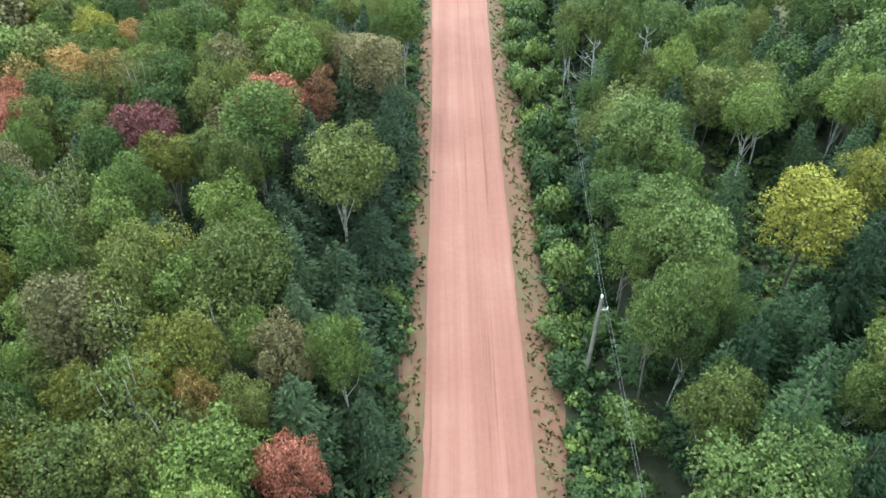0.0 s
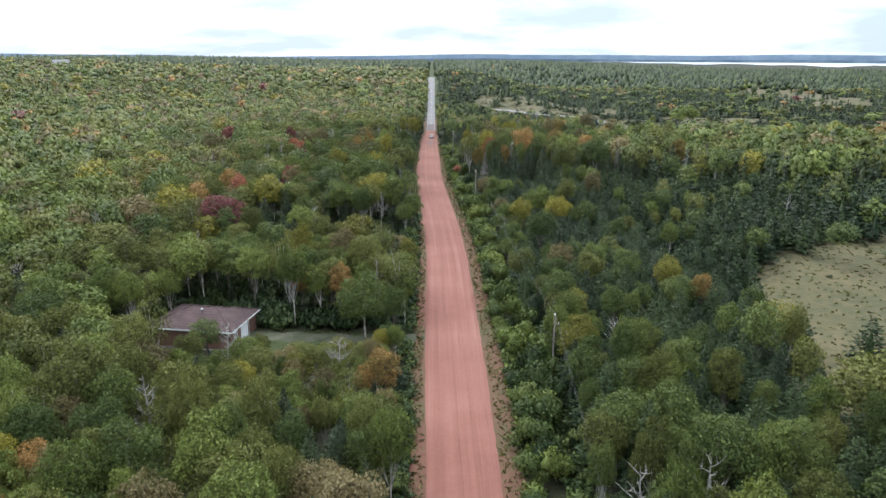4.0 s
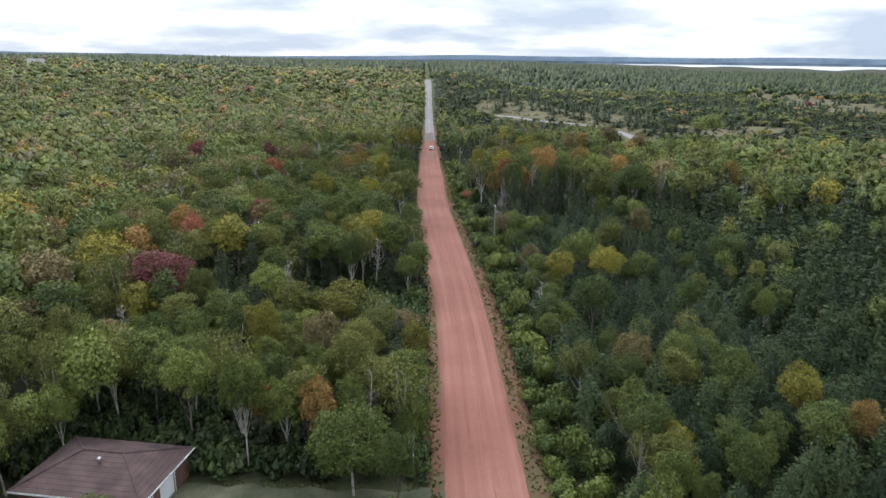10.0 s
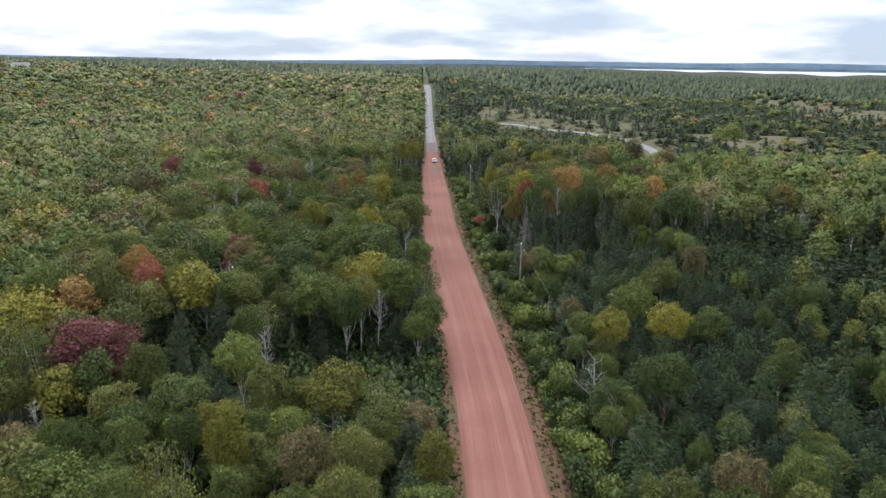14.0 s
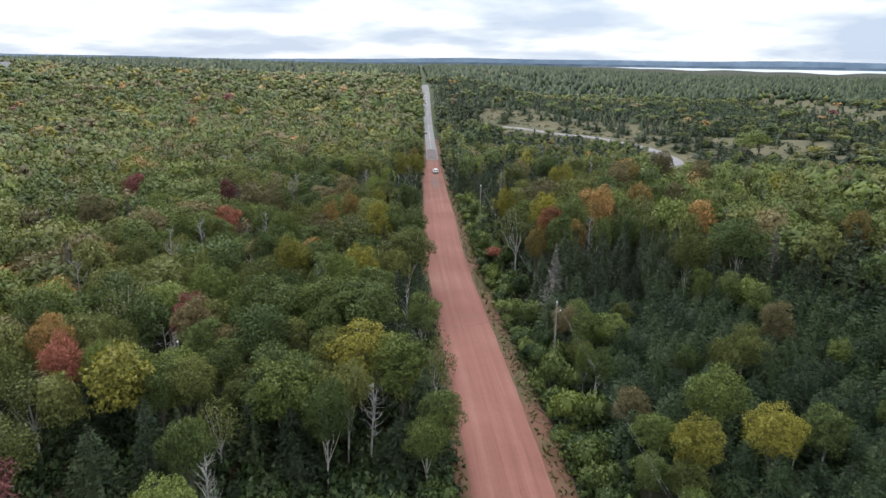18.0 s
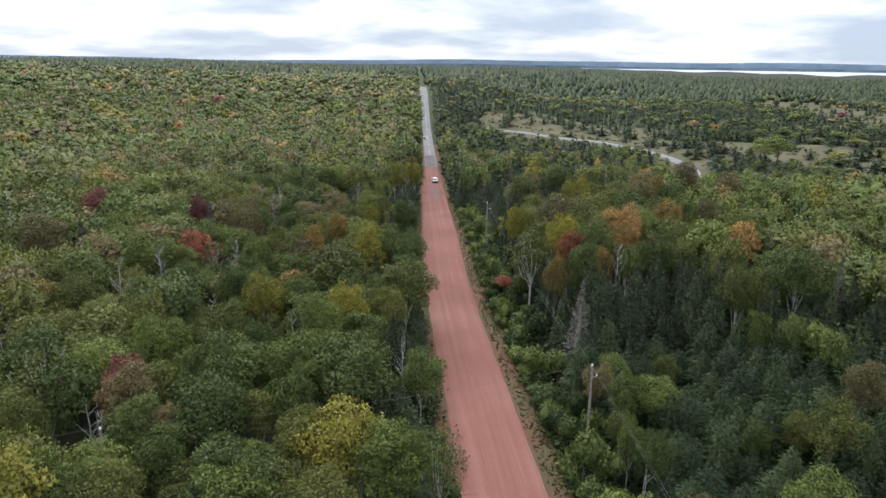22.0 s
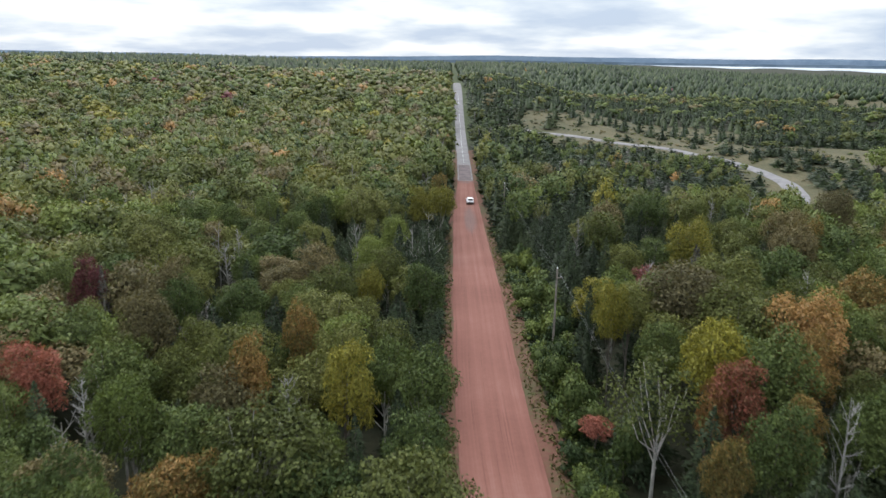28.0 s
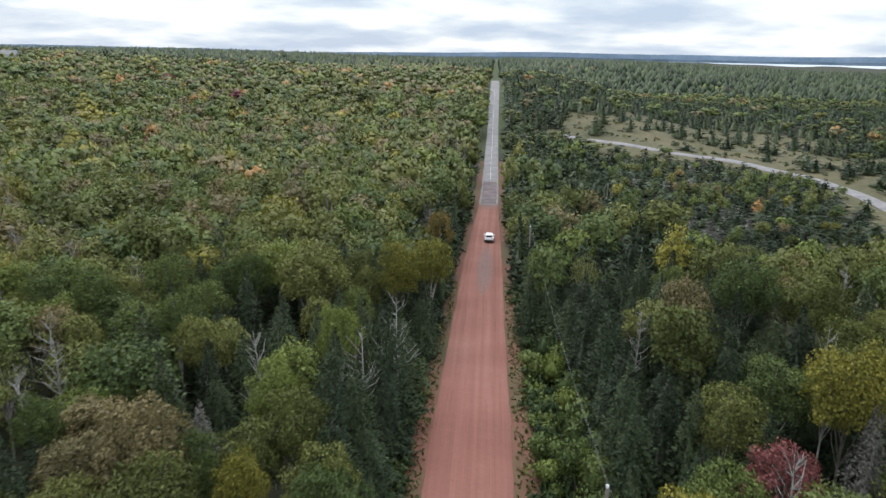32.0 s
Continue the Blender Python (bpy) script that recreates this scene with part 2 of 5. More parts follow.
def clay_material(name="red_clay", verge=False):
    """Red clay: long wheel streaks, washboard grain, pale dusty tracks, and two dark worn patches of old asphalt."""
    m, n, l, b = base_material(name, 0.95)
    uv, g = n("ShaderNodeUVMap"), n("ShaderNodeNewGeometry")
    uv.uv_map = "UVMap"
    mp = n("ShaderNodeMapping")
    mp.inputs["Scale"].default_value = (1.1, 0.010, 1)
    l(uv.outputs[0], mp.inputs[0])
    streak = noise_node(n, l, 1.0, 6, mp.outputs[0], 0.62)
    stain = noise_node(n, l, 0.07, 5, g.outputs["Position"])
    grain = noise_node(n, l, 2.2, 5, g.outputs["Position"], 0.7)

    def calc(op, a, c, d=None):
        k = n("ShaderNodeMath")
        k.operation = op
        for i, v in enumerate((a, c, d)):
            if v is None:
                continue
            if isinstance(v, (int, float)):
                k.inputs[i].default_value = v
            else:
                l(v, k.inputs[i])
        return k.outputs[0]

    s = calc("MULTIPLY_ADD", stain.outputs[0], 0.55, calc("MULTIPLY", streak.outputs[0], 0.60))
    s = calc("MULTIPLY_ADD", grain.outputs[0], 0.18, s)
    mp2 = n("ShaderNodeMapping")
    mp2.inputs["Scale"].default_value = (2.6, 0.035, 1)
    mp2.inputs["Location"].default_value = (3.7, 1.3, 0)
    l(uv.outputs[0], mp2.inputs[0])
    wash = noise_node(n, l, 1.0, 5, mp2.outputs[0], 0.68)
    cut = ramp_node(n, [(0.57, (0, 0, 0)), (0.70, (1, 1, 1))])
    l(wash.outputs[0], cut.inputs[0])
    s = calc("SUBTRACT", calc("ADD", s, 0.055), calc("MULTIPLY", cut.outputs[0], 0.20))
    r = ramp_node(n, [(0.50, (0.118, 0.048, 0.036)), (0.74, (0.176, 0.078, 0.060)), (0.98, (0.235, 0.124, 0.100))])
    l(s, r.inputs[0])
    sep = n("ShaderNodeSeparateXYZ")
    l(g.outputs["Position"], sep.inputs[0])
    if verge:
        gr = ramp_node(n, [(0.3, (0.026, 0.033, 0.013)), (0.7, (0.068, 0.070, 0.030))])
        l(grain.outputs[0], gr.inputs[0])
        mk = ramp_node(n, [(0.46, (0, 0, 0)), (0.64, (1, 1, 1))])
        l(calc("MULTIPLY_ADD", grain.outputs[0], 0.6, calc("MULTIPLY", stain.outputs[0], 0.45)), mk.inputs[0])
        mask, other, under = mk.outputs[0], gr.outputs[0], ramp_node(n, [(0.3, (0.085, 0.038, 0.027)), (0.7, (0.15, 0.066, 0.046))])
        l(grain.outputs[0], under.inputs[0])
        base = under.outputs[0]
    else:
        total = None
        for mid, half, shift, wide in ((338.0, 17.0, 0.5, 1.6), (396.0, 9.0, 0.1, 3.0)):
            dy = calc("DIVIDE", calc("SUBTRACT", sep.outputs["Y"], mid), half)
            su = n("ShaderNodeSeparateXYZ")
            l(uv.outputs[0], su.inputs[0])
            dx = calc("DIVIDE", calc("SUBTRACT", su.outputs["X"], shift), wide)
            q = calc("ADD", calc("MULTIPLY", dy, dy), calc("MULTIPLY", dx, dx))
            w = calc("SUBTRACT", 1.15, calc("MULTIPLY_ADD", grain.outputs[0], 0.9, calc("MULTIPLY_ADD", streak.outputs[0], 0.8, calc("SUBTRACT", q, 0.8))))
            total = w if total is None else calc("MAXIMUM", total, w)
        mk = ramp_node(n, [(0.05, (0, 0, 0)), (0.75, (0.62, 0.62, 0.62))])
        l(total, mk.inputs[0])
        dk = ramp_node(n, [(0.3, (0.085, 0.066, 0.064)), (0.7, (0.16, 0.115, 0.105))])
        l(grain.outputs[0], dk.inputs[0])
        mask, other, base = mk.outputs[0], dk.outputs[0], r.outputs[0]
    mx = n("ShaderNodeMix")
    mx.data_type = "RGBA"
    l(mask, mx.inputs[0])
    l(base, mx.inputs[6])
    l(other, mx.inputs[7])
    l(mx.outputs[2], b.inputs["Base Color"])
    bp = n("ShaderNodeBump")
    bp.inputs["Strength"].default_value, bp.inputs["Distance"].default_value = 0.6, 0.05
    l(s, bp.inputs["Height"])
    l(bp.outputs[0], b.inputs["Normal"])
    return m


def ground_material():
    """Leaf litter under the woods, dry grass where the cover attribute says so."""
    m, n, l, b = base_material("forest_floor", 0.97)
    g, at = n("ShaderNodeNewGeometry"), n("ShaderNodeAttribute")
    at.attribute_name = "cover"
    big, fine = noise_node(n, l, 0.045, 5, g.outputs["Position"]), noise_node(n, l, 0.55, 6, g.outputs["Position"], 0.65)
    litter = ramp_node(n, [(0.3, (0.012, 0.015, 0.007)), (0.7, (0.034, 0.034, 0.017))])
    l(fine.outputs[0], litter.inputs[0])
    grass = ramp_node(n, [(0.28, (0.026, 0.034, 0.014)), (0.5, (0.064, 0.060, 0.028)), (0.72, (0.118, 0.092, 0.049))])
    s = n("ShaderNodeMath")
    s.operation = "MULTIPLY_ADD"
    l(fine.outputs[0], s.inputs[0])
    s.inputs[1].default_value = 0.6
    sh = n("ShaderNodeMath")
    sh.operation, sh.inputs[1].default_value = "MULTIPLY", 0.45
    l(big.outputs[0], sh.inputs[0])
    l(sh.outputs[0], s.inputs[2])
    l(s.outputs[0], grass.inputs[0])
    lawn = ramp_node(n, [(0.3, (0.020, 0.031, 0.010)), (0.7, (0.052, 0.063, 0.022))])
    l(fine.outputs[0], lawn.inputs[0])
    edge = n("ShaderNodeMath")
    edge.operation = "MULTIPLY_ADD"
    l(fine.outputs[0], edge.inputs[0])
    edge.inputs[1].default_value = 0.5
    sub = n("ShaderNodeMath")
    sub.operation, sub.inputs[1].default_value = "SUBTRACT", 0.25
    sepc = n("ShaderNodeSeparateColor")
    l(at.outputs["Color"], sepc.inputs[0])
    l(sepc.outputs[0], sub.inputs[0])
    l(sub.outputs[0], edge.inputs[2])
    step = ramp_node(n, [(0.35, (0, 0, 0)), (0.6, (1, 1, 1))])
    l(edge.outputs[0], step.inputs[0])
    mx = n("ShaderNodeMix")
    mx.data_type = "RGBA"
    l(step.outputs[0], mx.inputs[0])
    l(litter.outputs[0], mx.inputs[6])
    l(grass.outputs[0], mx.inputs[7])
    mx2 = n("ShaderNodeMix")
    mx2.data_type = "RGBA"
    l(sepc.outputs[1], mx2.inputs[0])
    l(mx.outputs[2], mx2.inputs[6])
    l(lawn.outputs[0], mx2.inputs[7])
    l(mx2.outputs[2], b.inputs["Base Color"])
    bp = n("ShaderNodeBump")
    bp.inputs["Strength"].default_value, bp.inputs["Distance"].default_value = 0.8, 0.25
    l(fine.outputs[0], bp.inputs["Height"])
    l(bp.outputs[0], b.inputs["Normal"])
    return m


CLAY = clay_material()
VERGE = clay_material("verge_soil", True)
GROUND = ground_material()
ASPHALT = surface("old_asphalt", (0.115, 0.11, 0.112), (0.20, 0.19, 0.19), 0.25, 0.9, 0.3, 20)
ASPHALT_DARK = surface("patched_asphalt", (0.075, 0.062, 0.064), (0.15, 0.115, 0.115), 0.35, 0.9, 0.3, 12)
GRAVEL = surface("grey_gravel", (0.13, 0.13, 0.13), (0.27, 0.265, 0.26), 0.6, 0.95, 0.6, 12)
# The pale base colour stands in for bright sky mirrored in the water.
WATER = surface("inlet_water", (0.34, 0.37, 0.40), (0.44, 0.47, 0.50), 0.002, 0.35, 0.05, 9)
# Blue tint and glow paint aerial haze onto the far backdrops.
HILL_FAR = surface("distant_hills_haze", (0.15, 0.21, 0.29), (0.24, 0.31, 0.40), 0.006, 1.0, 0.0, 9, glow=0.22)
HILL_NEAR = surface("distant_woods_haze", (0.075, 0.11, 0.15), (0.16, 0.205, 0.255), 0.010, 1.0, 0.0, 12, glow=0.20)


# ---- the lie of the land ----
def sm(a, b, v):
    k = np.clip((np.asarray(v, float) - a) / (b - a), 0, 1)
    return k * k * (3 - 2 * k)


def road_x(y):
    return 2.2 - 4.0 * sm(138, 255, y) - 0.2 * sm(255, 310, y) + 0.6 * sm(330, 420, y)


def road_w(y):
    """Half the width of the driven surface."""
    return 3.3 + 0.42 * sm(70, 105, y) - 0.30 * sm(265, 325, y) - 1.15 * sm(330, 400, y) + 0.7 * sm(520, 760, y)


def road_z(y):
    return 15.0 * sm(470, 780, y) - 9 * sm(800, 1100, y) + 1.5 * sm(110, 200, y) * (1 - sm(285, 350, y))


def ground_z(x, y):
    x, y = np.asarray(x, float), np.asarray(y, float)
    d = np.hypot(x, y)
    a = x / np.maximum(np.abs(y), 60)
    z = road_z(y)
    z = z + 9 * sm(60, 450, -x) * sm(250, 700, y) * (1 - sm(900, 1300, y))
    z = z - 22 * sm(30, 150, x) * sm(440, 700, y) * (1 - sm(900, 1400, y))
    far = 15 - 18 * sm(0.10, 0.42, a) + 8 * sm(0.05, 0.35, -a)
    k = sm(850, 1350, y)
    z = z * (1 - k) + far * k
    k2 = sm(1900, 2500, d)
    z = z * (1 - k2) + 4.5 * k2
    off = sm(9, 40, np.abs(x - road_x(y)))
    return z + off * 0.5 * (np.sin(x * 0.11 + 1) * np.cos(y * 0.083) + 0.6 * np.sin(x * 0.043 + y * 0.061))


SIDE_ROAD = [(30, 540), (53, 521), (71, 506), (88, 484), (99, 455), (103, 425), (101, 398), (94, 375), (82, 354), (66, 338)]


def side_dist(x, y):
    """Distance to the side road's middle line."""
    best = np.full(np.shape(x), 1e9)
    for (ax, ay), (bx, by) in zip(SIDE_ROAD[:-1], SIDE_ROAD[1:]):
        dx, dy = bx - ax, by - ay
        k = np.clip(((x - ax) * dx + (y - ay) * dy) / (dx * dx + dy * dy), 0, 1)
        best = np.minimum(best, np.hypot(x - ax - k * dx, y - ay - k * dy))
    return best


def blob(x, y, cx, cy, rx, ry, turn=0.0):
    c, s = math.cos(radians(turn)), math.sin(radians(turn))
    u, v = (x - cx) * c + (y - cy) * s, -(x - cx) * s + (y - cy) * c
    return np.clip(1.6 - np.sqrt((u / rx) ** 2 + (v / ry) ** 2) * 1.1, 0, 1)


def meadow(x, y):
    """1 in open grass, 0 in the woods."""
    x, y = np.asarray(x, float), np.asarray(y, float)
    w = 3.0 * np.sin(x * 0.21 + y * 0.13) + 2.0 * np.sin(y * 0.31 - x * 0.17)
    m = blob(x + w, y + w, 79, 122, 50, 27, 53)
    m = np.maximum(m, blob(x + w, y + w, 96, 545, 48, 95, -12))
    m = np.maximum(m, blob(x + w, y + w, 62, 575, 30, 40, 0))
    m = np.maximum(m, blob(x + w, y + w, 106, 402, 18, 44, 8))
    m = np.maximum(m, blob(x, y + 2 * w, 150, 470, 60, 60, 0))
    m = np.maximum(m, blob(x + w, y + 2 * w, 440, 890, 58, 190, -14))
    m = np.maximum(m, blob(x + w, y + w, 135, 640, 60, 50, 0))
    m = np.maximum(m, blob(x, y + w, 304, 672, 22, 26, 0))
    m = np.maximum(m, np.clip(2.6 - side_dist(x, y) / 7.5, 0, 1))
    return m


def lawn(x, y):
    x, y = np.asarray(x, float), np.asarray(y, float)
    return np.maximum(np.maximum(blob(x, y, -19, 106.5, 11, 5.6), blob(x, y, -9, 110.5, 9, 2.2)), blob(x, y, -32, 151.5, 7.0, 5.5))


# ---- mesh helpers ----
def mesh_from(name, verts, faces, mats, mat_index=None, smooth=False, normals=None, tint=None):
    """A mesh of triangles from arrays."""
    verts, faces = np.asarray(verts, np.float32), np.asarray(faces, np.int32)
    me = bpy.data.meshes.new(name)
    me.vertices.add(len(verts))
    me.vertices.foreach_set("co", verts.ravel())
    k = faces.shape[1]
    me.loops.add(faces.size)
    me.loops.foreach_set("vertex_index", faces.ravel())
    me.polygons.add(len(faces))
    me.polygons.foreach_set("loop_start", np.arange(0, faces.size, k, dtype=np.int32))
    for m in mats:
        me.materials.append(m)
    if mat_index is not None:
        me.polygons.foreach_set("material_index", np.asarray(mat_index, np.int32))
    me.update(calc_edges=True)
    me.polygons.foreach_set("use_smooth", np.full(len(faces), smooth or normals is not None))
    if normals is not None:
        me.attributes.new("custom_normal", "FLOAT_VECTOR", "POINT").data.foreach_set("vector", np.asarray(normals, np.float32).ravel())
    if tint is not None:
        me.attributes.new("tint", "FLOAT", "POINT").data.foreach_set("value", np.asarray(tint, np.float32))
    return me


def part(name, data, material, parent, label=""):
    """Links a mesh or a bmesh as one object under a thing or a part."""
    if isinstance(data, bmesh.types.BMesh):
        me = bpy.data.meshes.new(name)
        data.to_mesh(me)
        data.free()
        me.materials.append(material)
        data = me
    ob = new(name, data)
    ob.parent = parent
    return tagged(ob, label) if label else ob


def thing(name, label, category, at=(0, 0, 0), turn=0.0, group="", kind=""):
    ob = new(name)
    ob.empty_display_size = 0.3
    ob.matrix_world = pose(*at, 0, 0, turn)
    return tagged(ob, label, category, group, kind)


def box(bm, x0, y0, z0, x1, y1, z1, bevel=0.0):
    r = bmesh.ops.create_cube(bm, size=1.0)
    for v in r["verts"]:
        v.co = Vector(((x0 + x1) / 2 + v.co.x * (x1 - x0), (y0 + y1) / 2 + v.co.y * (y1 - y0), (z0 + z1) / 2 + v.co.z * (z1 - z0)))
    if bevel:
        bmesh.ops.bevel(bm, geom=list({e for v in r["verts"] for e in v.link_edges}), offset=bevel, segments=2, affect="EDGES")


def tube(path, radii, sides=5):
    """Arrays of a tapered tube along a path."""
    path = np.asarray(path, float)
    vs, fs = [], []
    for i, p in enumerate(path):
        d = path[min(i + 1, len(path) - 1)] - path[max(i - 1, 0)]
        d = d / (np.linalg.norm(d) + 1e-9)
        u = np.cross(d, (0.31, 0.95, 0.1) if abs(d[2]) > 0.5 else (0, 0, 1))
        u /= np.linalg.norm(u) + 1e-9
        w = np.cross(d, u)
        for k in range(sides):
            a = 2 * math.pi * k / sides
            vs.append(p + radii[i] * (math.cos(a) * u + math.sin(a) * w))
    for i in range(len(path) - 1):
        for k in range(sides):
            a, b = i * sides + k, i * sides + (k + 1) % sides
            fs += [(a, b, b + sides), (a, b + sides, a + sides)]
    return np.array(vs), np.array(fs)


def join(*pieces):
    vs, fs, n = [], [], 0
    for v, f in pieces:
        if len(v):
            vs.append(v)
            fs.append(np.asarray(f) + n)
            n += len(v)
    return (np.concatenate(vs), np.concatenate(fs)) if vs else (np.zeros((0, 3)), np.zeros((0, 3), int))


def ico(level):
    bm = bmesh.new()
    bmesh.ops.create_icosphere(bm, subdivisions=level, radius=1.0)
    v = np.array([x.co[:] for x in bm.verts])
    f = np.array([[x.index for x in p.verts] for p in bm.faces])
    bm.free()
    return v, f


ICO = ico(1)
OCT = (np.array([(1, 0, 0), (-1, 0, 0), (0, 1, 0), (0, -1, 0), (0, 0, 1), (0, 0, -1)], float),
       np.array([(0, 2, 4), (2, 1, 4), (1, 3, 4), (3, 0, 4), (2, 0, 5), (1, 2, 5), (3, 1, 5), (0, 3, 5)]))


# ---- ground, roads ----
def build_ground():
    gx = np.concatenate([-np.geomspace(62, 5200, 46)[::-1], np.arange(-60, 60.1, 2.0), np.arange(63, 135, 3.5), np.geomspace(136, 5200, 36)])
    gy = np.concatenate([-np.geomspace(30, 1500, 10)[::-1], np.arange(-24, 180, 3.0), np.arange(180, 900, 6.0), np.geomspace(906, 5200, 50)])
    X, Y = np.meshgrid(gx, gy)
    Z = ground_z(X, Y) - 0.10 * (1 - sm(5, 9, np.abs(X - road_x(Y))))
    v = np.stack([X, Y, Z], -1).reshape(-1, 3)
    nx = len(gx)
    i, j = np.meshgrid(np.arange(nx - 1), np.arange(len(gy) - 1))
    q = (j * nx + i).ravel()
    f = np.stack([q, q + 1, q + nx + 1, q + nx], -1)
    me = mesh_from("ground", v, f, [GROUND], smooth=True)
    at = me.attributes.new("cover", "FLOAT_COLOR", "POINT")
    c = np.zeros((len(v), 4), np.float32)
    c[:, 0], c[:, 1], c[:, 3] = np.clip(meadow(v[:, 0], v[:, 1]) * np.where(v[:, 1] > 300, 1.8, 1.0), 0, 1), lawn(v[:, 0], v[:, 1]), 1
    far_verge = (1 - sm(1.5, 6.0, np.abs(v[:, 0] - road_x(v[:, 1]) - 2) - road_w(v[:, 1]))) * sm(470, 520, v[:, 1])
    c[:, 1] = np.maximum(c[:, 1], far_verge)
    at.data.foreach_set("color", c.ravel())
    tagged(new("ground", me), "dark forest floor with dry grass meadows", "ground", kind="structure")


def strip(name, ys, half, mat, label, category, lift=0.05, cols=18, x_of=None, crown=0.12, relief=0.03, ragged=0.0, kind="structure"):
    """A strip of road along +y, crowned, with shallow ruts and a worn edge."""
    rng = np.random.default_rng(len(name))
    ys = np.asarray(ys, float)
    u = np.linspace(-1, 1, cols)
    U, Y = np.meshgrid(u, ys)
    hw = half(Y)
    wob = ragged * (np.sin(Y * 0.37 + 2 * np.sign(U)) + 0.7 * np.sin(Y * 0.83 + U) + 0.5 * np.sin(Y * 1.9 - U)) * np.abs(U) ** 3
    X = (x_of or road_x)(Y) + U * hw + wob
    rut = -relief * (np.exp(-((np.abs(U) - 0.28) / 0.09) ** 2) + np.exp(-((np.abs(U) - 0.66) / 0.09) ** 2)) * (0.6 + 0.4 * np.sin(Y * 0.05 + U * 3))
    Z = road_z(Y) + lift + crown * (1 - U * U) + rut + rng.normal(0, relief * 0.15, U.shape)
    Z[:, 0] -= 0.14
    Z[:, -1] -= 0.14
    v = np.stack([X, Y, Z], -1).reshape(-1, 3)
    i, j = np.meshgrid(np.arange(cols - 1), np.arange(len(ys) - 1))
    q = (j * cols + i).ravel()
    f = np.stack([q, q + 1, q + cols + 1, q + cols], -1)
    me = mesh_from(name, v, f, [mat], smooth=True)
    uv = me.uv_layers.new(name="UVMap")
    uvs = np.stack([U * hw, Y], -1).reshape(-1, 2)[f.ravel()].astype(np.float32)
    uv.data.foreach_set("uv", uvs.ravel())
    return tagged(new(name, me), label, category, kind=kind)


def build_roads():
    strip("road", np.concatenate([np.arange(-60, 120, 2.0), np.arange(120, 396, 2.5)]), lambda y: road_w(y) + 0.30, CLAY, "red clay dirt road with pale wheel tracks", "road", ragged=0.05, cols=26)
    strip("asphalt_road", np.concatenate([np.arange(393, 560, 4.0), np.arange(560, 830, 8.0)]), lambda y: road_w(y) + 0.25, ASPHALT, "weathered grey asphalt road beyond the clay", "road", lift=0.08, ragged=0.0, relief=0.01)
    strip("asphalt_patch", np.arange(394, 427, 2.5), lambda y: road_w(y) * 0.97, ASPHALT_DARK, "dark worn start of the asphalt", "road patch", lift=0.11, ragged=0.05, relief=0.01)
    for side, wide in ((-1, 1.3), (1, 2.0)):
        strip("verge", np.arange(-60, 470, 2.0), lambda y: wide * 0.5 + 0.5 + 0 * y, VERGE, "verge of red soil and patchy grass", "verge", lift=0.02, cols=6, crown=0.10, relief=0.05, ragged=0.25,
              x_of=lambda y: road_x(y) + side * (road_w(y) + 0.25 + wide * 0.5))
    strip("road_line", np.arange(428, 700, 4.0), lambda y: 0.09 + 0 * y, PAINT_LINE, "faded white centre line on the asphalt", "road marking", lift=0.215, crown=0.0, relief=0.0, cols=4)
    pts = np.array(SIDE_ROAD, float)
    seg = np.concatenate([[0], np.cumsum(np.hypot(*np.diff(pts, axis=0).T))])
    s = np.linspace(0, seg[-1], 90)
    cx, cy = np.interp(s, seg, pts[:, 0]), np.interp(s, seg, pts[:, 1])
    for _ in range(4):
        cx[1:-1], cy[1:-1] = (cx[:-2] + 2 * cx[1:-1] + cx[2:]) / 4, (cy[:-2] + 2 * cy[1:-1] + cy[2:]) / 4
    tx, ty = np.gradient(cx), np.gradient(cy)
    n = np.hypot(tx, ty)
    nx_, ny_ = ty / n, -tx / n
    u = np.linspace(-1, 1, 7)
    X = cx[:, None] + nx_[:, None] * u * 3.0
    Y = cy[:, None] + ny_[:, None] * u * 3.0
    Z = ground_z(X, Y) + 0.35 + 0.08 * (1 - u * u)
    Z[:, 0] -= 0.3
    Z[:, -1] -= 0.3
    v = np.stack([X, Y, Z], -1).reshape(-1, 3)
    i, j = np.meshgrid(np.arange(6), np.arange(89))
    q = (j * 7 + i).ravel()
    me = mesh_from("side_road", v, np.stack([q, q + 1, q + 8, q + 7], -1), [ASPHALT], smooth=True)
    tagged(new("side_road", me), "pale grey side road bending through the meadow", "road", kind="structure")


build_ground()
build_roads()


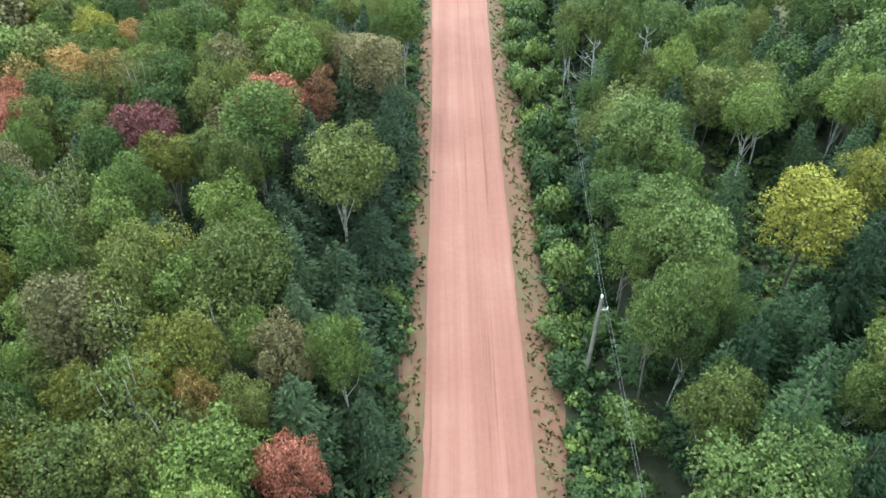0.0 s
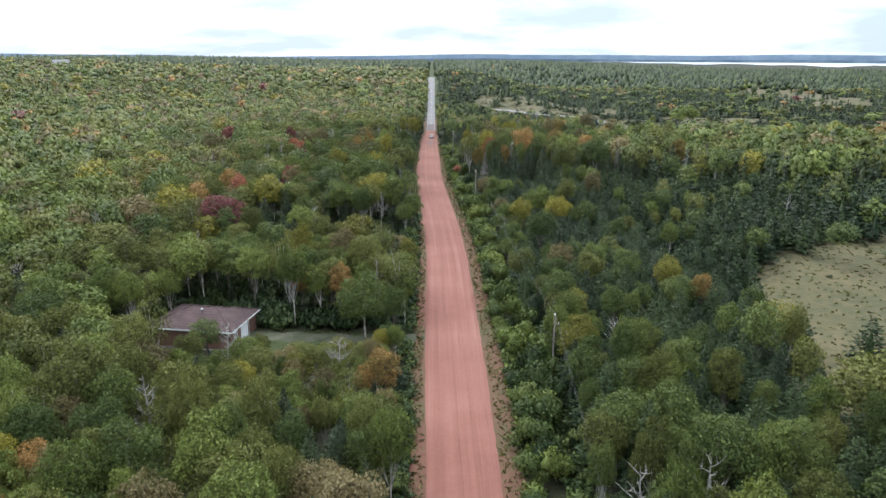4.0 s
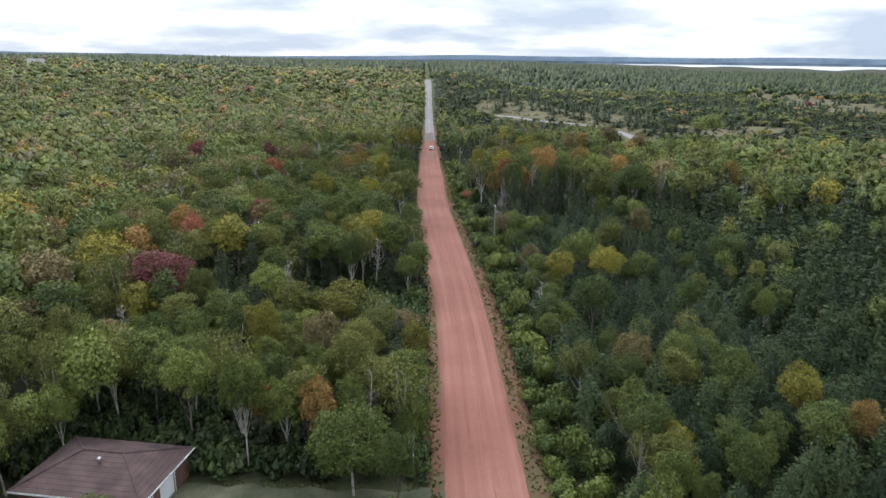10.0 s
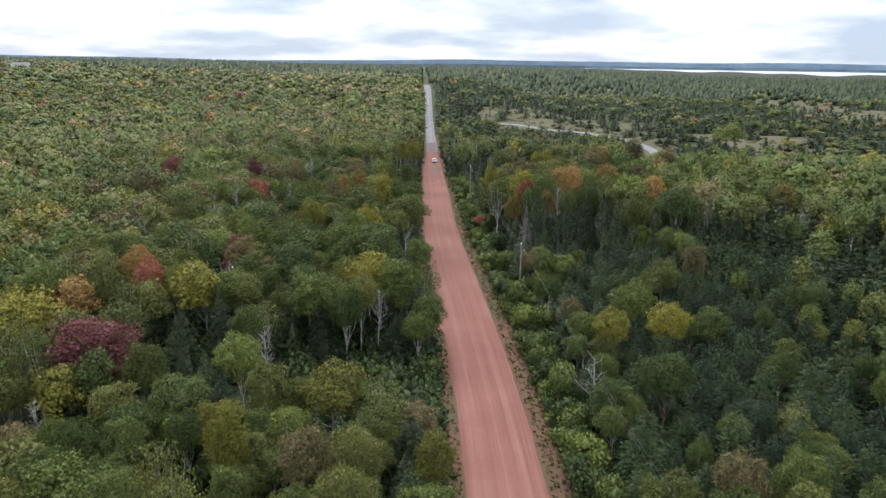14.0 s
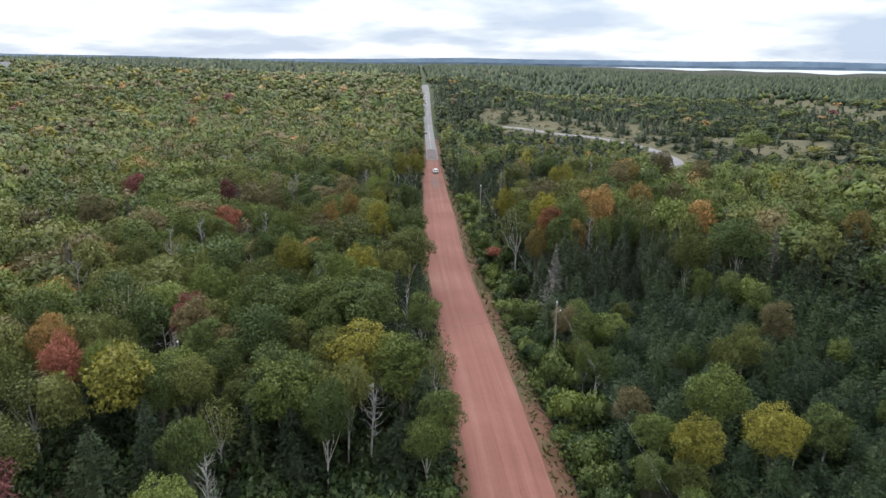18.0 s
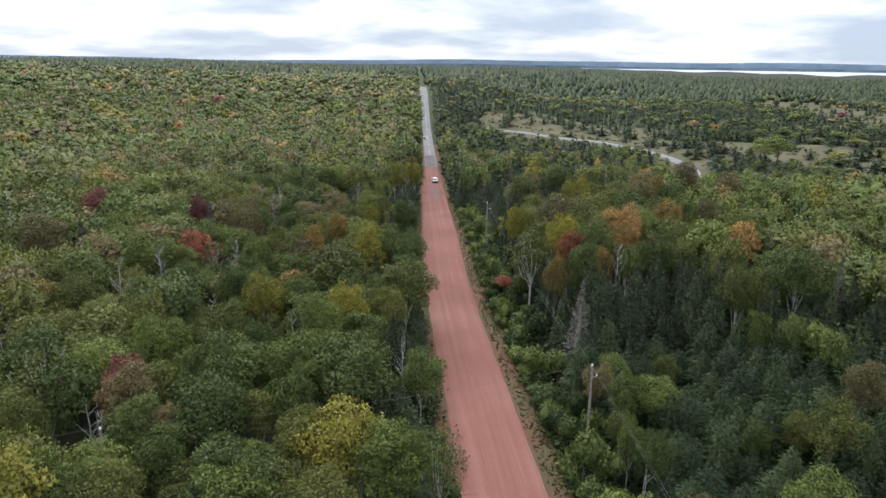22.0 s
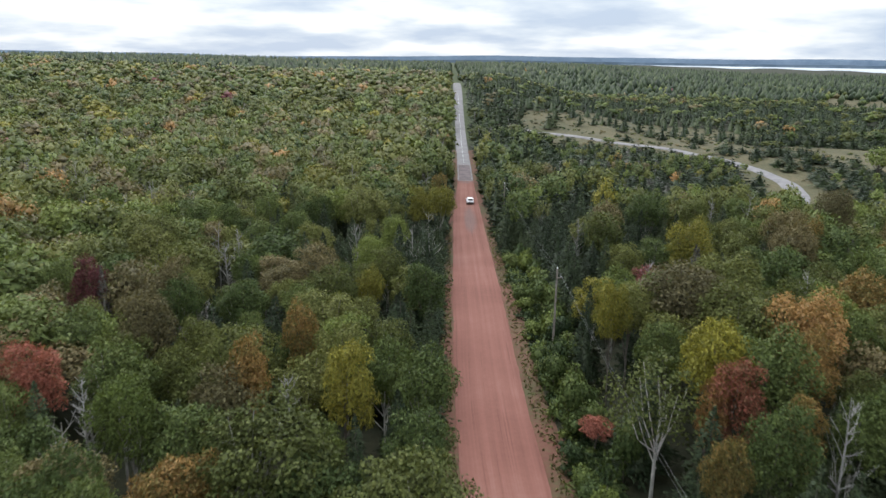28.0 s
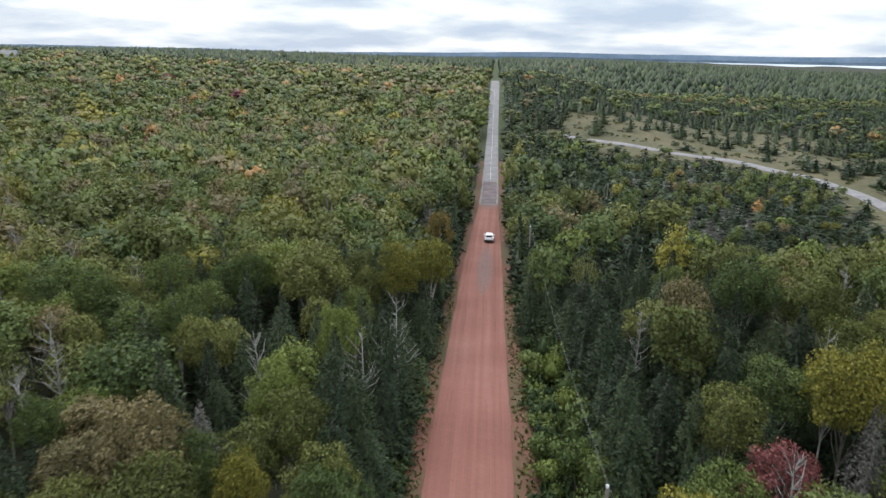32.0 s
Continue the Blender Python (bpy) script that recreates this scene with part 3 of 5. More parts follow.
# ---- water and distance ----
def build_distance():
    v, f = [], []
    a0, a1, r0, r1 = 0.215, 0.95, 2350, 4700
    n = 40
    for i in range(n + 1):
        a = a0 + (a1 - a0) * i / n
        near = 3300 + 500 * math.sin(i * 1.1) * math.sin(i * 0.43 + 1) + 1250 * max(0, 0.30 - i / n) / 0.30
        for r in (min(near, 4600), r1):
            v.append((r * math.sin(a), r * math.cos(a), WATER_Z))
    for i in range(n):
        f.append((2 * i, 2 * i + 1, 2 * i + 3, 2 * i + 2))
    me = mesh_from("water", v, f, [WATER])
    tagged(new("water", me), "inlet coloured pale to suggest the reflected cloudy sky", "water", kind="structure")
    for name, mat, r, base, amp, label in (("backdrop_hills", HILL_FAR, 4750, 42, 8, "low hills on the horizon, tinted haze blue with a faint glow"),
                                           ("backdrop_shore", HILL_NEAR, 4700, 17, 5, "dark far shore with woods, haze-blue tint and faint glow painted in")):
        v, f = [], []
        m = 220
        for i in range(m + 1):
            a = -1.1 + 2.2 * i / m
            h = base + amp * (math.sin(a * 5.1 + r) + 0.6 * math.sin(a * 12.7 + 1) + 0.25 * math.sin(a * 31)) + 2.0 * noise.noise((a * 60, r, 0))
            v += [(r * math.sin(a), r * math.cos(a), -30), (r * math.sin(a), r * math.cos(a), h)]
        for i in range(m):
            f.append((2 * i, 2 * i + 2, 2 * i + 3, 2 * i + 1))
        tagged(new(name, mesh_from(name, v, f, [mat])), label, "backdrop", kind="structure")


WATER_Z = 5.5
build_distance()


# ---- trees: shapes ----
def unit(v):
    return v / (np.linalg.norm(v, axis=-1, keepdims=True) + 1e-9)


def leaves(rng, points, normals, size, spread=0.7, rough=0.22):
    """One small crooked triangle for each point, turned roughly along its normal and shaded as part of its spray."""
    n = len(points)
    normals = unit(normals)
    nor = unit(normals + rng.normal(0, spread, (n, 3)))
    t = unit(np.cross(nor, rng.normal(0, 1, (n, 3))))
    b = np.cross(nor, t)
    s = size * rng.uniform(0.6, 1.35, (n, 1))
    p0 = points + t * s * 0.75
    p1 = points - t * s * 0.5 + b * s * rng.uniform(0.4, 0.8, (n, 1))
    p2 = points - t * s * 0.45 - b * s * rng.uniform(0.4, 0.8, (n, 1))
    flip = (np.cross(p1 - p0, p2 - p0) * normals).sum(1) < 0
    p1[flip], p2[flip] = p2[flip].copy(), p1[flip].copy()
    v = np.stack([p0, p1, p2], 1).reshape(-1, 3)
    return v, np.arange(3 * n).reshape(-1, 3), np.repeat(unit(normals + rng.normal(0, rough, (n, 3))), 3, 0)


def plain_normals(v, f):
    """Smooth normals at the corners of a mesh in arrays."""
    v, f = np.asarray(v, float), np.asarray(f)
    fn = np.cross(v[f[:, 1]] - v[f[:, 0]], v[f[:, 2]] - v[f[:, 0]])
    out = np.zeros_like(v)
    for k in range(f.shape[1]):
        np.add.at(out, f[:, k], fn)
    return unit(out)


def foliage(*pieces):
    """Joins pieces of foliage, with their normals."""
    vs, fs, ns, n = [], [], [], 0
    for v, f, m in pieces:
        vs.append(v)
        fs.append(np.asarray(f) + n)
        ns.append(m)
        n += len(v)
    return np.concatenate(vs), np.concatenate(fs), np.concatenate(ns)


def sphere_dirs(rng, n, low=-0.35):
    z = rng.uniform(low, 1, n)
    a = rng.uniform(0, 2 * math.pi, n)
    r = np.sqrt(1 - z * z)
    return np.stack([r * np.cos(a), r * np.sin(a), z], 1)


def broadleaf(seed, H, R, count, size, lumps=22, low=0.34, gaps=0.0, core=0.74, solid=None, lump=0.40, rough=0.5):
    """A round-crowned tree: many small lumps of foliage over a dome, thinner below, with limbs reaching into them."""
    rng = np.random.default_rng(seed)
    zc, rise = H * (low + 1) / 2, H * (1 - low) / 2
    env = np.array((R, R, rise))
    up = 1 - (np.arange(lumps) + 0.5) / lumps * 1.62
    a = np.arange(lumps) * 2.4 + rng.uniform(-0.4, 0.4, lumps) + seed
    ring = np.sqrt(np.maximum(0, 1 - up * up)) * (1 + 0.30 * np.minimum(up, 0))
    far = rng.uniform(0.50, 0.90, lumps)
    cs = np.stack([ring * np.cos(a) * far, ring * np.sin(a) * far, up * far], 1) * env + (0, 0, zc)
    cs += np.array((rng.normal(0, 0.10) * R, rng.normal(0, 0.10) * R, 0)) * np.clip(up, 0, 1)[:, None]
    rs = R * lump * rng.uniform(0.65, 1.25, lumps)
    if lumps > 3:
        cs, rs = np.concatenate([cs, [(0, 0, zc)]]), np.concatenate([rs, [R * 0.5]])
    squash = np.array((1, 1, 0.82))
    heart = np.array((0, 0, zc - 0.45 * rise))

    def shade(p, d):
        return unit(0.44 * d + 0.52 * unit((p - heart) / env) + np.array((0, 0, 0.30)))

    pick = rng.choice(len(rs), int(count * 1.9), p=rs ** 2 / (rs ** 2).sum())
    d = sphere_dirs(rng, len(pick), -0.40)
    p = cs[pick] + d * (rs[pick] * (rng.uniform(0.62, 1.16, len(pick)) + 0.22 * (rng.random(len(pick)) < 0.18)))[:, None] * squash
    inside = np.zeros(len(p), bool)
    for i in range(len(rs)):
        inside |= (np.linalg.norm((p - cs[i]) / squash, axis=1) < rs[i] * 0.60) & (pick != i)
    p, d = p[~inside][:count], d[~inside][:count]
    if gaps:
        keep = rng.random(len(p)) > gaps * (0.6 + 0.8 * (np.sin(p[:, 0] * 3.1 + seed) * np.cos(p[:, 1] * 2.7) > 0))
        p, d = p[keep], d[keep]
    pieces = [leaves(rng, p, shade(p, d), size, 0.25 + 0.7 * rough, rough)]
    sv, sf = solid or ICO
    if core:
        for c, r in zip(cs, rs):
            q = sv * rng.uniform(0.85, 1.12, (len(sv), 1))
            pieces.append((q * r * core * squash + c, sf, shade(q * r * squash + c, sv)))
    crown = foliage(*pieces)
    bend = rng.normal(0, 0.03, 2) * H
    tr = 0.0085 * H + 0.03
    stem = [(0, 0, -0.3), (bend[0] * 0.4, bend[1] * 0.4, H * 0.35), (bend[0], bend[1], H * 0.62), (0, 0, H * 0.86)]
    limbs = [tube(stem, [tr * 1.2, tr * 0.85, tr * 0.6, 0.02], 5)]
    for c, r in list(zip(cs, rs))[1::max(1, lumps // 7)]:
        b = np.array((bend[0] * 0.8, bend[1] * 0.8, H * rng.uniform(0.24, 0.46)))
        m = (b + c) / 2 + rng.normal(0, 0.15, 3)
        limbs.append(tube([b, m, c + np.array((0, 0, r * (0.9 if gaps else 0.3)))], [tr * 0.55, tr * 0.4, 0.02], 3))
    return join(*limbs), crown


def conifer(seed, H, R, whorls, count, size, low=0.06, core=0.62, blunt=0.84):
    """A spruce or fir: sprays pointing out and down from tier upon tier of boughs, shortening to a pointed top."""
    rng = np.random.default_rng(seed)
    t = 1 - np.sqrt(rng.uniform(0.0, 1.0, count) * 0.97 + 0.001)
    t = np.where(rng.random(count) < 0.12, rng.uniform(0.6, 1.0, count), t)
    a = rng.uniform(0, 2 * math.pi, count)
    tier = (t * whorls + 0.22 * np.sin(a * 3 + seed)) % 1.0
    row = np.floor(t * whorls)
    lobe = 1 + 0.26 * np.sin(a * 6 + row * 2.1) + 0.13 * np.sin(a * 2 + seed + row * 0.7)
    r = R * (1 - t) ** blunt * (1.14 - 0.46 * tier) * lobe * rng.uniform(0.66, 1.14, count) + 0.03
    z = H * (low + (0.97 - low) * t)
    out = np.stack([np.cos(a), np.sin(a), np.zeros(count)], 1)
    p = out * r[:, None] + np.stack([0 * z, 0 * z, z], 1)
    way = unit(out + np.stack([0 * z, 0 * z, rng.uniform(-0.45, 0.35, count) + 0.9 * (t > 0.9)], 1) + rng.normal(0, 0.28, (count, 3)))
    side = unit(np.cross(way, rng.normal(0, 0.35, (count, 3)) + out * 0.8 + np.array((0, 0, 0.7))))
    s = (size * rng.uniform(0.65, 1.3, count) * (0.55 + 0.55 * (1 - t)))[:, None]
    shade = unit(out * 0.70 + np.array((0, 0, 0.62)) + (tier[:, None] - 0.5) * np.array((0, 0, 0.9)))
    p1, p2 = p - way * s * 0.75 + side * s * 0.52, p - way * s * 0.75 - side * s * 0.52
    flip = (np.cross(p1 - p - way * s, p2 - p - way * s) * shade).sum(1) < 0
    p1[flip], p2[flip] = p2[flip].copy(), p1[flip].copy()
    v = np.stack([p + way * s, p1, p2], 1).reshape(-1, 3)
    nor = np.repeat(unit(shade + rng.normal(0, 0.25, shade.shape)), 3, 0)
    n = 9
    cone = np.array([(core * R * math.cos(2 * math.pi * q / n), core * R * math.sin(2 * math.pi * q / n), H * low) for q in range(n)] + [(0, 0, H * 0.80)])
    trunk = tube([(0, 0, -0.3), (0, 0, H * 0.5), (0, 0, H * 0.97)], [0.011 * H + 0.02, 0.008 * H, 0.01], 5)
    return trunk, foliage((v, np.arange(len(v)).reshape(-1, 3), nor), (cone, np.array([(q, (q + 1) % n, n) for q in range(n)]), unit(cone * (1, 1, 0) + (0, 0, 0.5 * R))))


def snag(seed, H, limbs, spread, droop=False):
    """A bare dead tree: a pale crooked stem and its leafless branches."""
    rng = np.random.default_rng(seed)
    b = rng.normal(0, 0.35, 2)
    stem = [(0, 0, -0.3), (b[0] * 0.5, b[1] * 0.5, H * 0.4), (b[0], b[1], H * 0.75), (b[0] * 1.3, b[1] * 0.6, H)]
    trunk = tube(stem, [0.14, 0.11, 0.07, 0.02], 5)
    tw = []
    for i in range(limbs):
        t = rng.uniform(0.35, 0.97)
        p = np.array((b[0] * min(1, t * 1.3), b[1] * min(1, t * 1.3), H * t))
        a = rng.uniform(0, 2 * math.pi)
        ln = spread * rng.uniform(0.5, 1.1) * (1.25 - t)
        up = -0.15 if droop else rng.uniform(0.3, 0.9)
        q1 = p + np.array((math.cos(a), math.sin(a), up)) * ln * 0.55
        q2 = p + np.array((math.cos(a + 0.3), math.sin(a + 0.3), up * (2.0 if droop else 1.3))) * ln
        tw.append(tube([p, q1, q2], [0.05, 0.035, 0.012], 3))
        for _ in range(2):
            e = q1 + rng.normal(0, 0.4, 3) * ln * 0.6 + np.array((0, 0, 0 if droop else 0.25 * ln))
            tw.append(tube([q1, e], [0.025, 0.008], 3))
    return trunk, join(*tw)


def shrub(seed, H, R, count, size, cores=6):
    rng = np.random.default_rng(seed)
    cs, rs = [], []
    for i in range(6):
        a = i * 2.4 + rng.uniform(-0.5, 0.5)
        k = rng.uniform(0.0, 0.65)
        cs.append((R * k * math.cos(a), R * k * math.sin(a), H * rng.uniform(0.25, 0.72)))
        rs.append(R * rng.uniform(0.38, 0.55))
    cs, rs = np.array(cs), np.array(rs)
    pick = rng.integers(0, 6, count)
    d = sphere_dirs(rng, count, -0.5)
    p = cs[pick] + d * (rs[pick] * rng.uniform(0.75, 1.15, count))[:, None]
    p[:, 2] = np.clip(p[:, 2], 0.05, H * 1.1)
    pieces = [leaves(rng, p, d + np.array((0, 0, 0.4)), size)]
    for c, r in list(zip(cs, rs))[:cores]:
        pieces.append((OCT[0] * r * 0.7 + c, OCT[1], unit(OCT[0] + (0, 0, 0.4))))
    return tube([(0, 0, -0.2), (0.05, 0.03, H * 0.3), (0, 0, H * 0.7)], [0.06, 0.05, 0.015], 4), foliage(*pieces)


# ---- trees: planting ----
RNG = np.random.default_rng(11)
CLEAR = [(-32.0, 110.8, 8.8), (-19, 107, 8.0), (-10.2, 111.0, 4.6), (-24.0, 102.5, 4.5), (-17.0, 100.5, 4.5), (-12.0, 102.5, 4.5), (-26.5, 99.0, 3.0), (-362, 725, 26), (-32.0, 151.0, 6.0), (-37.5, 102.8, 4.5), (-33.0, 100.0, 4.0), (-24.2, 93.5, 1.8), (-11.2, 92.2, 1.8), (20.4, 97.6, 2.0), (22.4, 94.8, 2.0)]     # house, lawn, drive
# trees that stand out by their colour: x, y, leaf, height, crown radius
MARKED = [(131, 401, "bright", 11.5, 4.6), (139, 404, "bright", 12.0, 5.0), (-14.5, 54.7, "red", 10.5, 2.7), (-11.3, 56.7, "red", 10, 2.0), (-17.3, 53.6, "red", 10, 1.8), (-23.6, 48.9, "burgundy", 10.5, 2.9), (-20.2, 59.9, "tan", 11, 2.6), (-29.6, 58.3, "orange", 10.5, 2.5),
          (-34.0, 58.3, "orange", 10.5, 2.4), (-7.5, 19.4, "red", 9.5, 1.9), (-12.7, 23.0, "orange", 10, 1.2), (-14.1, 25.9, "yellow", 11, 2.4), (-19.4, 23.0, "yellow", 10, 1.8), (-9.6, 26.5, "tan", 10, 2.0), (-15.9, 24.2, "yellow", 10, 1.5),
          (26.0, 38.4, "yellow", 11, 3.4), (32.7, 43.0, "yellow", 10.5, 2.6), (-35.9, 49.7, "red", 10.5, 2.3), (-36.4, 53.0, "red", 10, 2.0), (-42.5, 46, "orange", 10, 2.2),
          (15.6, 229.0, "gold", 15.8, 3.1), (10.5, 243.3, "yellow", 14.5, 1.8), (16.6, 225.2, "red", 13.8, 2.4), (27.2, 237.5, "orange", 15.5, 3.9), (24.8, 231.6, "orange", 14, 2.6), (39.1, 248.8, "orange", 14.0, 3.0),
          (12.2, 216.5, "orange", 12.4, 1.6), (20.0, 222.9, "orange", 12, 1.8), (14.5, 225.4, "orange", 12.5, 1.5), (7.3, 233.0, "red", 4.2, 1.7), (-22.5, 228.0, "orange", 14.5, 2.1), (-19.4, 234.3, "orange", 14.5, 1.8),
          (-14.4, 225.2, "yellow", 14.5, 2.3), (-40.3, 227.9, "red", 13.5, 2.4), (-46.3, 248.9, "burgundy", 14.5, 2.2), (-44.0, 247.0, "grey", 14, 1.8), (-34.7, 236.6, "tan", 15, 3.0), (-37.1, 248.4, "tan", 14.5, 2.8),
          (39.2, 266.4, "tan", 15.5, 3.4), (43.9, 276.5, "tan", 15.5, 3.6), (48.4, 251.6, "tan", 14, 3.0), (44.3, 272.9, "orange", 15, 2.4), (71.1, 224.1, "orange", 14, 2.6),
          (-39.2, 147.5, "burgundy", 12.2, 4.7), (-42.4, 170.0, "red", 12.0, 2.2), (-64.5, 166.5, "tan", 12, 3.2), (-32.8, 181.6, "tan", 12.5, 2.6), (-46.1, 175.7, "orange", 12.5, 2.4), (-34.3, 183.1, "burgundy", 12, 2.4), (-66.9, 234.4, "tan", 14.5, 4.0),
          (-5.8, 89.4, "orange", 7.5, 2.0), (17.6, 158.7, "yellow", 9.5, 2.4), (25.1, 160.1, "yellow", 10, 2.8), (22.0, 166.5, "bright", 10.5, 3.0), (19.3, 144.1, "green", 10.5, 2.8), (30, 178, "olive", 10, 2.6), (38, 186, "tan", 9.5, 2.2),
          (27.2, 270.0, "yellow", 15, 3.2), (-15.9, 257.1, "yellow", 11, 1.8), (-15, 128, "tan", 11.5, 2.4), (-22, 131, "yellow", 11.5, 1.8), (34, 118, "yellow", 9, 2.4), (37, 112, "orange", 8.5, 1.6),
          (-12, 300, "yellow", 14, 2.4), (-8.5, 325, "orange", 13, 2.2), (-9, 430, "orange", 12, 2.8), (-70, 262, "burgundy", 13, 3.0), (-88, 258, "red", 11, 2.2), (58, 292, "tan", 15, 3.6), (66, 285, "tan", 14, 3.2), (24.6, 262, "grey", 13.5, 2.4), (50.4, 212.7, "grey", 13.5, 2.0), (-58, 205, "grey", 13, 2.2), (-62, 238, "grey", 13, 2.0)]


def seen_edge(y):
    return 0.76 * np.maximum(y, 0) + 16


def nearest_view(x, y):
    """How near the flight comes to a tree while it is in view."""
    return np.maximum(np.maximum(62, 1.85 * np.abs(x + 3)), np.maximum(y - 212, 0) * 1.0 + 8)


def grid(x0, x1, y0, y1, step):
    X, Y = np.meshgrid(np.arange(x0, x1, step), np.arange(y0, y1, step))
    X = X + (np.arange(X.shape[0]) % 2)[:, None] * step * 0.5
    p = np.stack([X.ravel(), Y.ravel()], 1) + RNG.uniform(-0.42, 0.42, (X.size, 2)) * step
    p = p[np.abs(p[:, 0]) < seen_edge(p[:, 1])]
    return p


POLES = [(8.6, -42.0), (9.8, 30.6), (13.9, 97.5), (9.6, 184.3), (6.2, 253.5), (5.2, 323.0), (5.0, 393.0), (5.0, 463.0), (5.6, 533.0), (6.2, 603.0), (6.6, 673.0)]


def free(p, road_gap=2.3):
    """Which places are free of road, house, lawn, meadow and power line."""
    x, y = p[:, 0], p[:, 1]
    rx = np.abs(x - road_x(y)) - road_w(y)
    ok = rx > road_gap + 0.4 * (y < 400) + 2.2 * (y > 400)
    ok &= ~((y > 795) & (np.abs(x) < 7) & (y < 1010))
    for cx, cy, r in CLEAR:
        ok &= np.hypot(x - cx, y - cy) > r
    ok &= (lawn(x, y) < 0.4) & (side_dist(x, y) > 9)
    m = meadow(x, y)
    ok &= RNG.random(len(p)) > np.clip(m * 2.0 - 0.2, 0, np.where(y > 330, 0.93, 0.99))
    px = np.interp(y, [q[1] for q in POLES], [q[0] for q in POLES])
    ok &= ~((np.abs(x - px) < 0.8) & (y < 300))
    ok &= ~((x > 18) & (x < 36) & (y > 26) & (y < 62) & (np.hypot((x - 27) / 8, (y - 43) / 15) < 1) & (RNG.random(len(p)) < 0.85))
    t = np.clip((-1 - x) / 88, 0, 1)
    ok &= ~((np.abs(y - (177.0 - 12.5 * sm(0.0, 0.45, t) - 7.0 * t)) < 2.4) & (x < -24) & (x > -70))
    for (ax, ay), (bx, by) in (((9.6, 184.3), (-32.7, 175.3)), ((-32.7, 175.3), (-92.0, 158.0))):
        k = np.clip(((x - ax) * (bx - ax) + (y - ay) * (by - ay)) / ((bx - ax) ** 2 + (by - ay) ** 2), 0, 1)
        ok &= np.hypot(x - ax - k * (bx - ax), y - ay - k * (by - ay)) > 1.6
    for q in MARKED:
        ok &= np.hypot(x - q[0], y - q[1]) > q[4] * 0.85
    return ok


def patch_noise(x, y, s, seed):
    return (np.sin(x / s + seed) * np.cos(y / s * 1.1 + 2 * seed) + 0.6 * np.sin(x / s * 2.3 + y / s * 1.7 + seed * 3)) / 1.6


def stand(x, y):
    """Share of conifers, whether they are young firs, and the height of the woods at a place."""
    off = x - float(road_x(y))
    con, fir, h = 0.05, 0.0, 11.5
    if x > 0:
        con, h = 0.30, 11.0
        if y < 95:
            con = 0.15 if off < 14 else 0.35
            if y < 40 and x > 17:
                con = 0.6
            if y > 60 and x > 22:
                con = 0.6
            fir = 1.0
        elif y < 204:
            con, fir, h = (0.45 if off < 15 else 0.92), 1.0, 8.6
            if y < 140 and off < 30:
                con = 0.6
            if y < 112:
                con, h = (0.4 if off < 18 else 0.7), 9.0
        elif y < 224:
            con, h = 0.66, 13.4
        elif y < 262:
            con, h = 0.22, 13.2
        elif y < 345:
            con, h = (0.72 if off < 36 else 0.14), 13.4
        elif y < 520:
            con, h = 0.84, (11.0 if off < 30 else 7.5)
        else:
            con, h = 0.90, 9.5
        if off > 60 and 280 < y < 330:
            h = 9.5
        if off > 34 and 318 < y < 520:
            h = 5.0
        if y > 900:
            con = 0.6
    else:
        if y < 78:
            con = 0.70 if off > -14 else 0.05
            h = 11
        elif y < 158:
            con = 0.20 if off > -10 else 0.04
            if y < 104 and -30 < x:
                h = 6.4
            if 124 < y < 141 and x > -42:
                h = 9.4
        elif y < 360:
            con = 0.74 if off > -12 else (0.04 if y < 235 else (0.34 if off > -42 and y < 335 else 0.06))
            h = 12.2 if y < 205 else 13.0
            if y < 176 and x > -30:
                con, h = 0.30, 10.6
        elif y < 700:
            con = 0.30 if off > -16 else 0.04
            h = 12.5
        else:
            con = 0.16 if x > -150 or y < 780 else 0.9
    k = patch_noise(x, y, 21, 1.7)
    return min(0.96, max(0.02, con + 0.08 * k)), fir, h + 0.9 * patch_noise(x, y, 33, 4.1)


def leaf_choice(x, y):
    k = patch_noise(x, y, 26, 0.6) * 0.10
    c = RNG.random() + k
    if x > 0 and y < 215:
        names = (("green", 0.48), ("olive", 0.76), ("bright", 0.955), ("tan", 0.985), ("yellow", 2))
    elif y < 120:
        names = (("olive", 0.40), ("green", 0.54), ("bright", 0.86), ("tan", 0.92), ("yellow", 1.0), ("orange", 2))
    elif x < -20 and y > 255:
        names = (("green", 0.24), ("olive", 0.70), ("bright", 0.78), ("tan", 0.935), ("yellow", 0.985), ("orange", 1.045), ("burgundy", 2))
    else:
        names = (("green", 0.30), ("olive", 0.72), ("bright", 0.87), ("tan", 0.945), ("yellow", 0.995), ("orange", 1.05), ("burgundy", 2))
    for name, lim in names:
        if c < lim:
            return name
    return "olive"


# shapes: near ones with many leaves, then plainer ones for greater distances; all about 10 m high, scaled when planted
NEAR_BROAD = [broadleaf(20 + i, 10, 3.1, 9500, 0.128, (34, 28, 40, 32, 26, 36)[i], (0.36, 0.42, 0.33, 0.45, 0.38, 0.35)[i], core=0, lump=(0.27, 0.31, 0.25, 0.29, 0.32, 0.26)[i], rough=0.58) for i in range(6)]
NEAR_THIN = [broadleaf(30 + i, 10, 3.0, 3600, 0.145, 24, 0.34, gaps=0.42, core=0, lump=0.33) for i in range(2)]
NEAR_SPRUCE = [conifer(40 + i, 10, (2.3, 2.6, 2.1)[i], 12, 3400, 0.20, core=0.34) for i in range(3)]
NEAR_FIR = [conifer(50 + i, 10, (2.2, 2.4, 2.0)[i], 9, 3000, 0.21, 0.02, 0.36, 0.62) for i in range(3)]
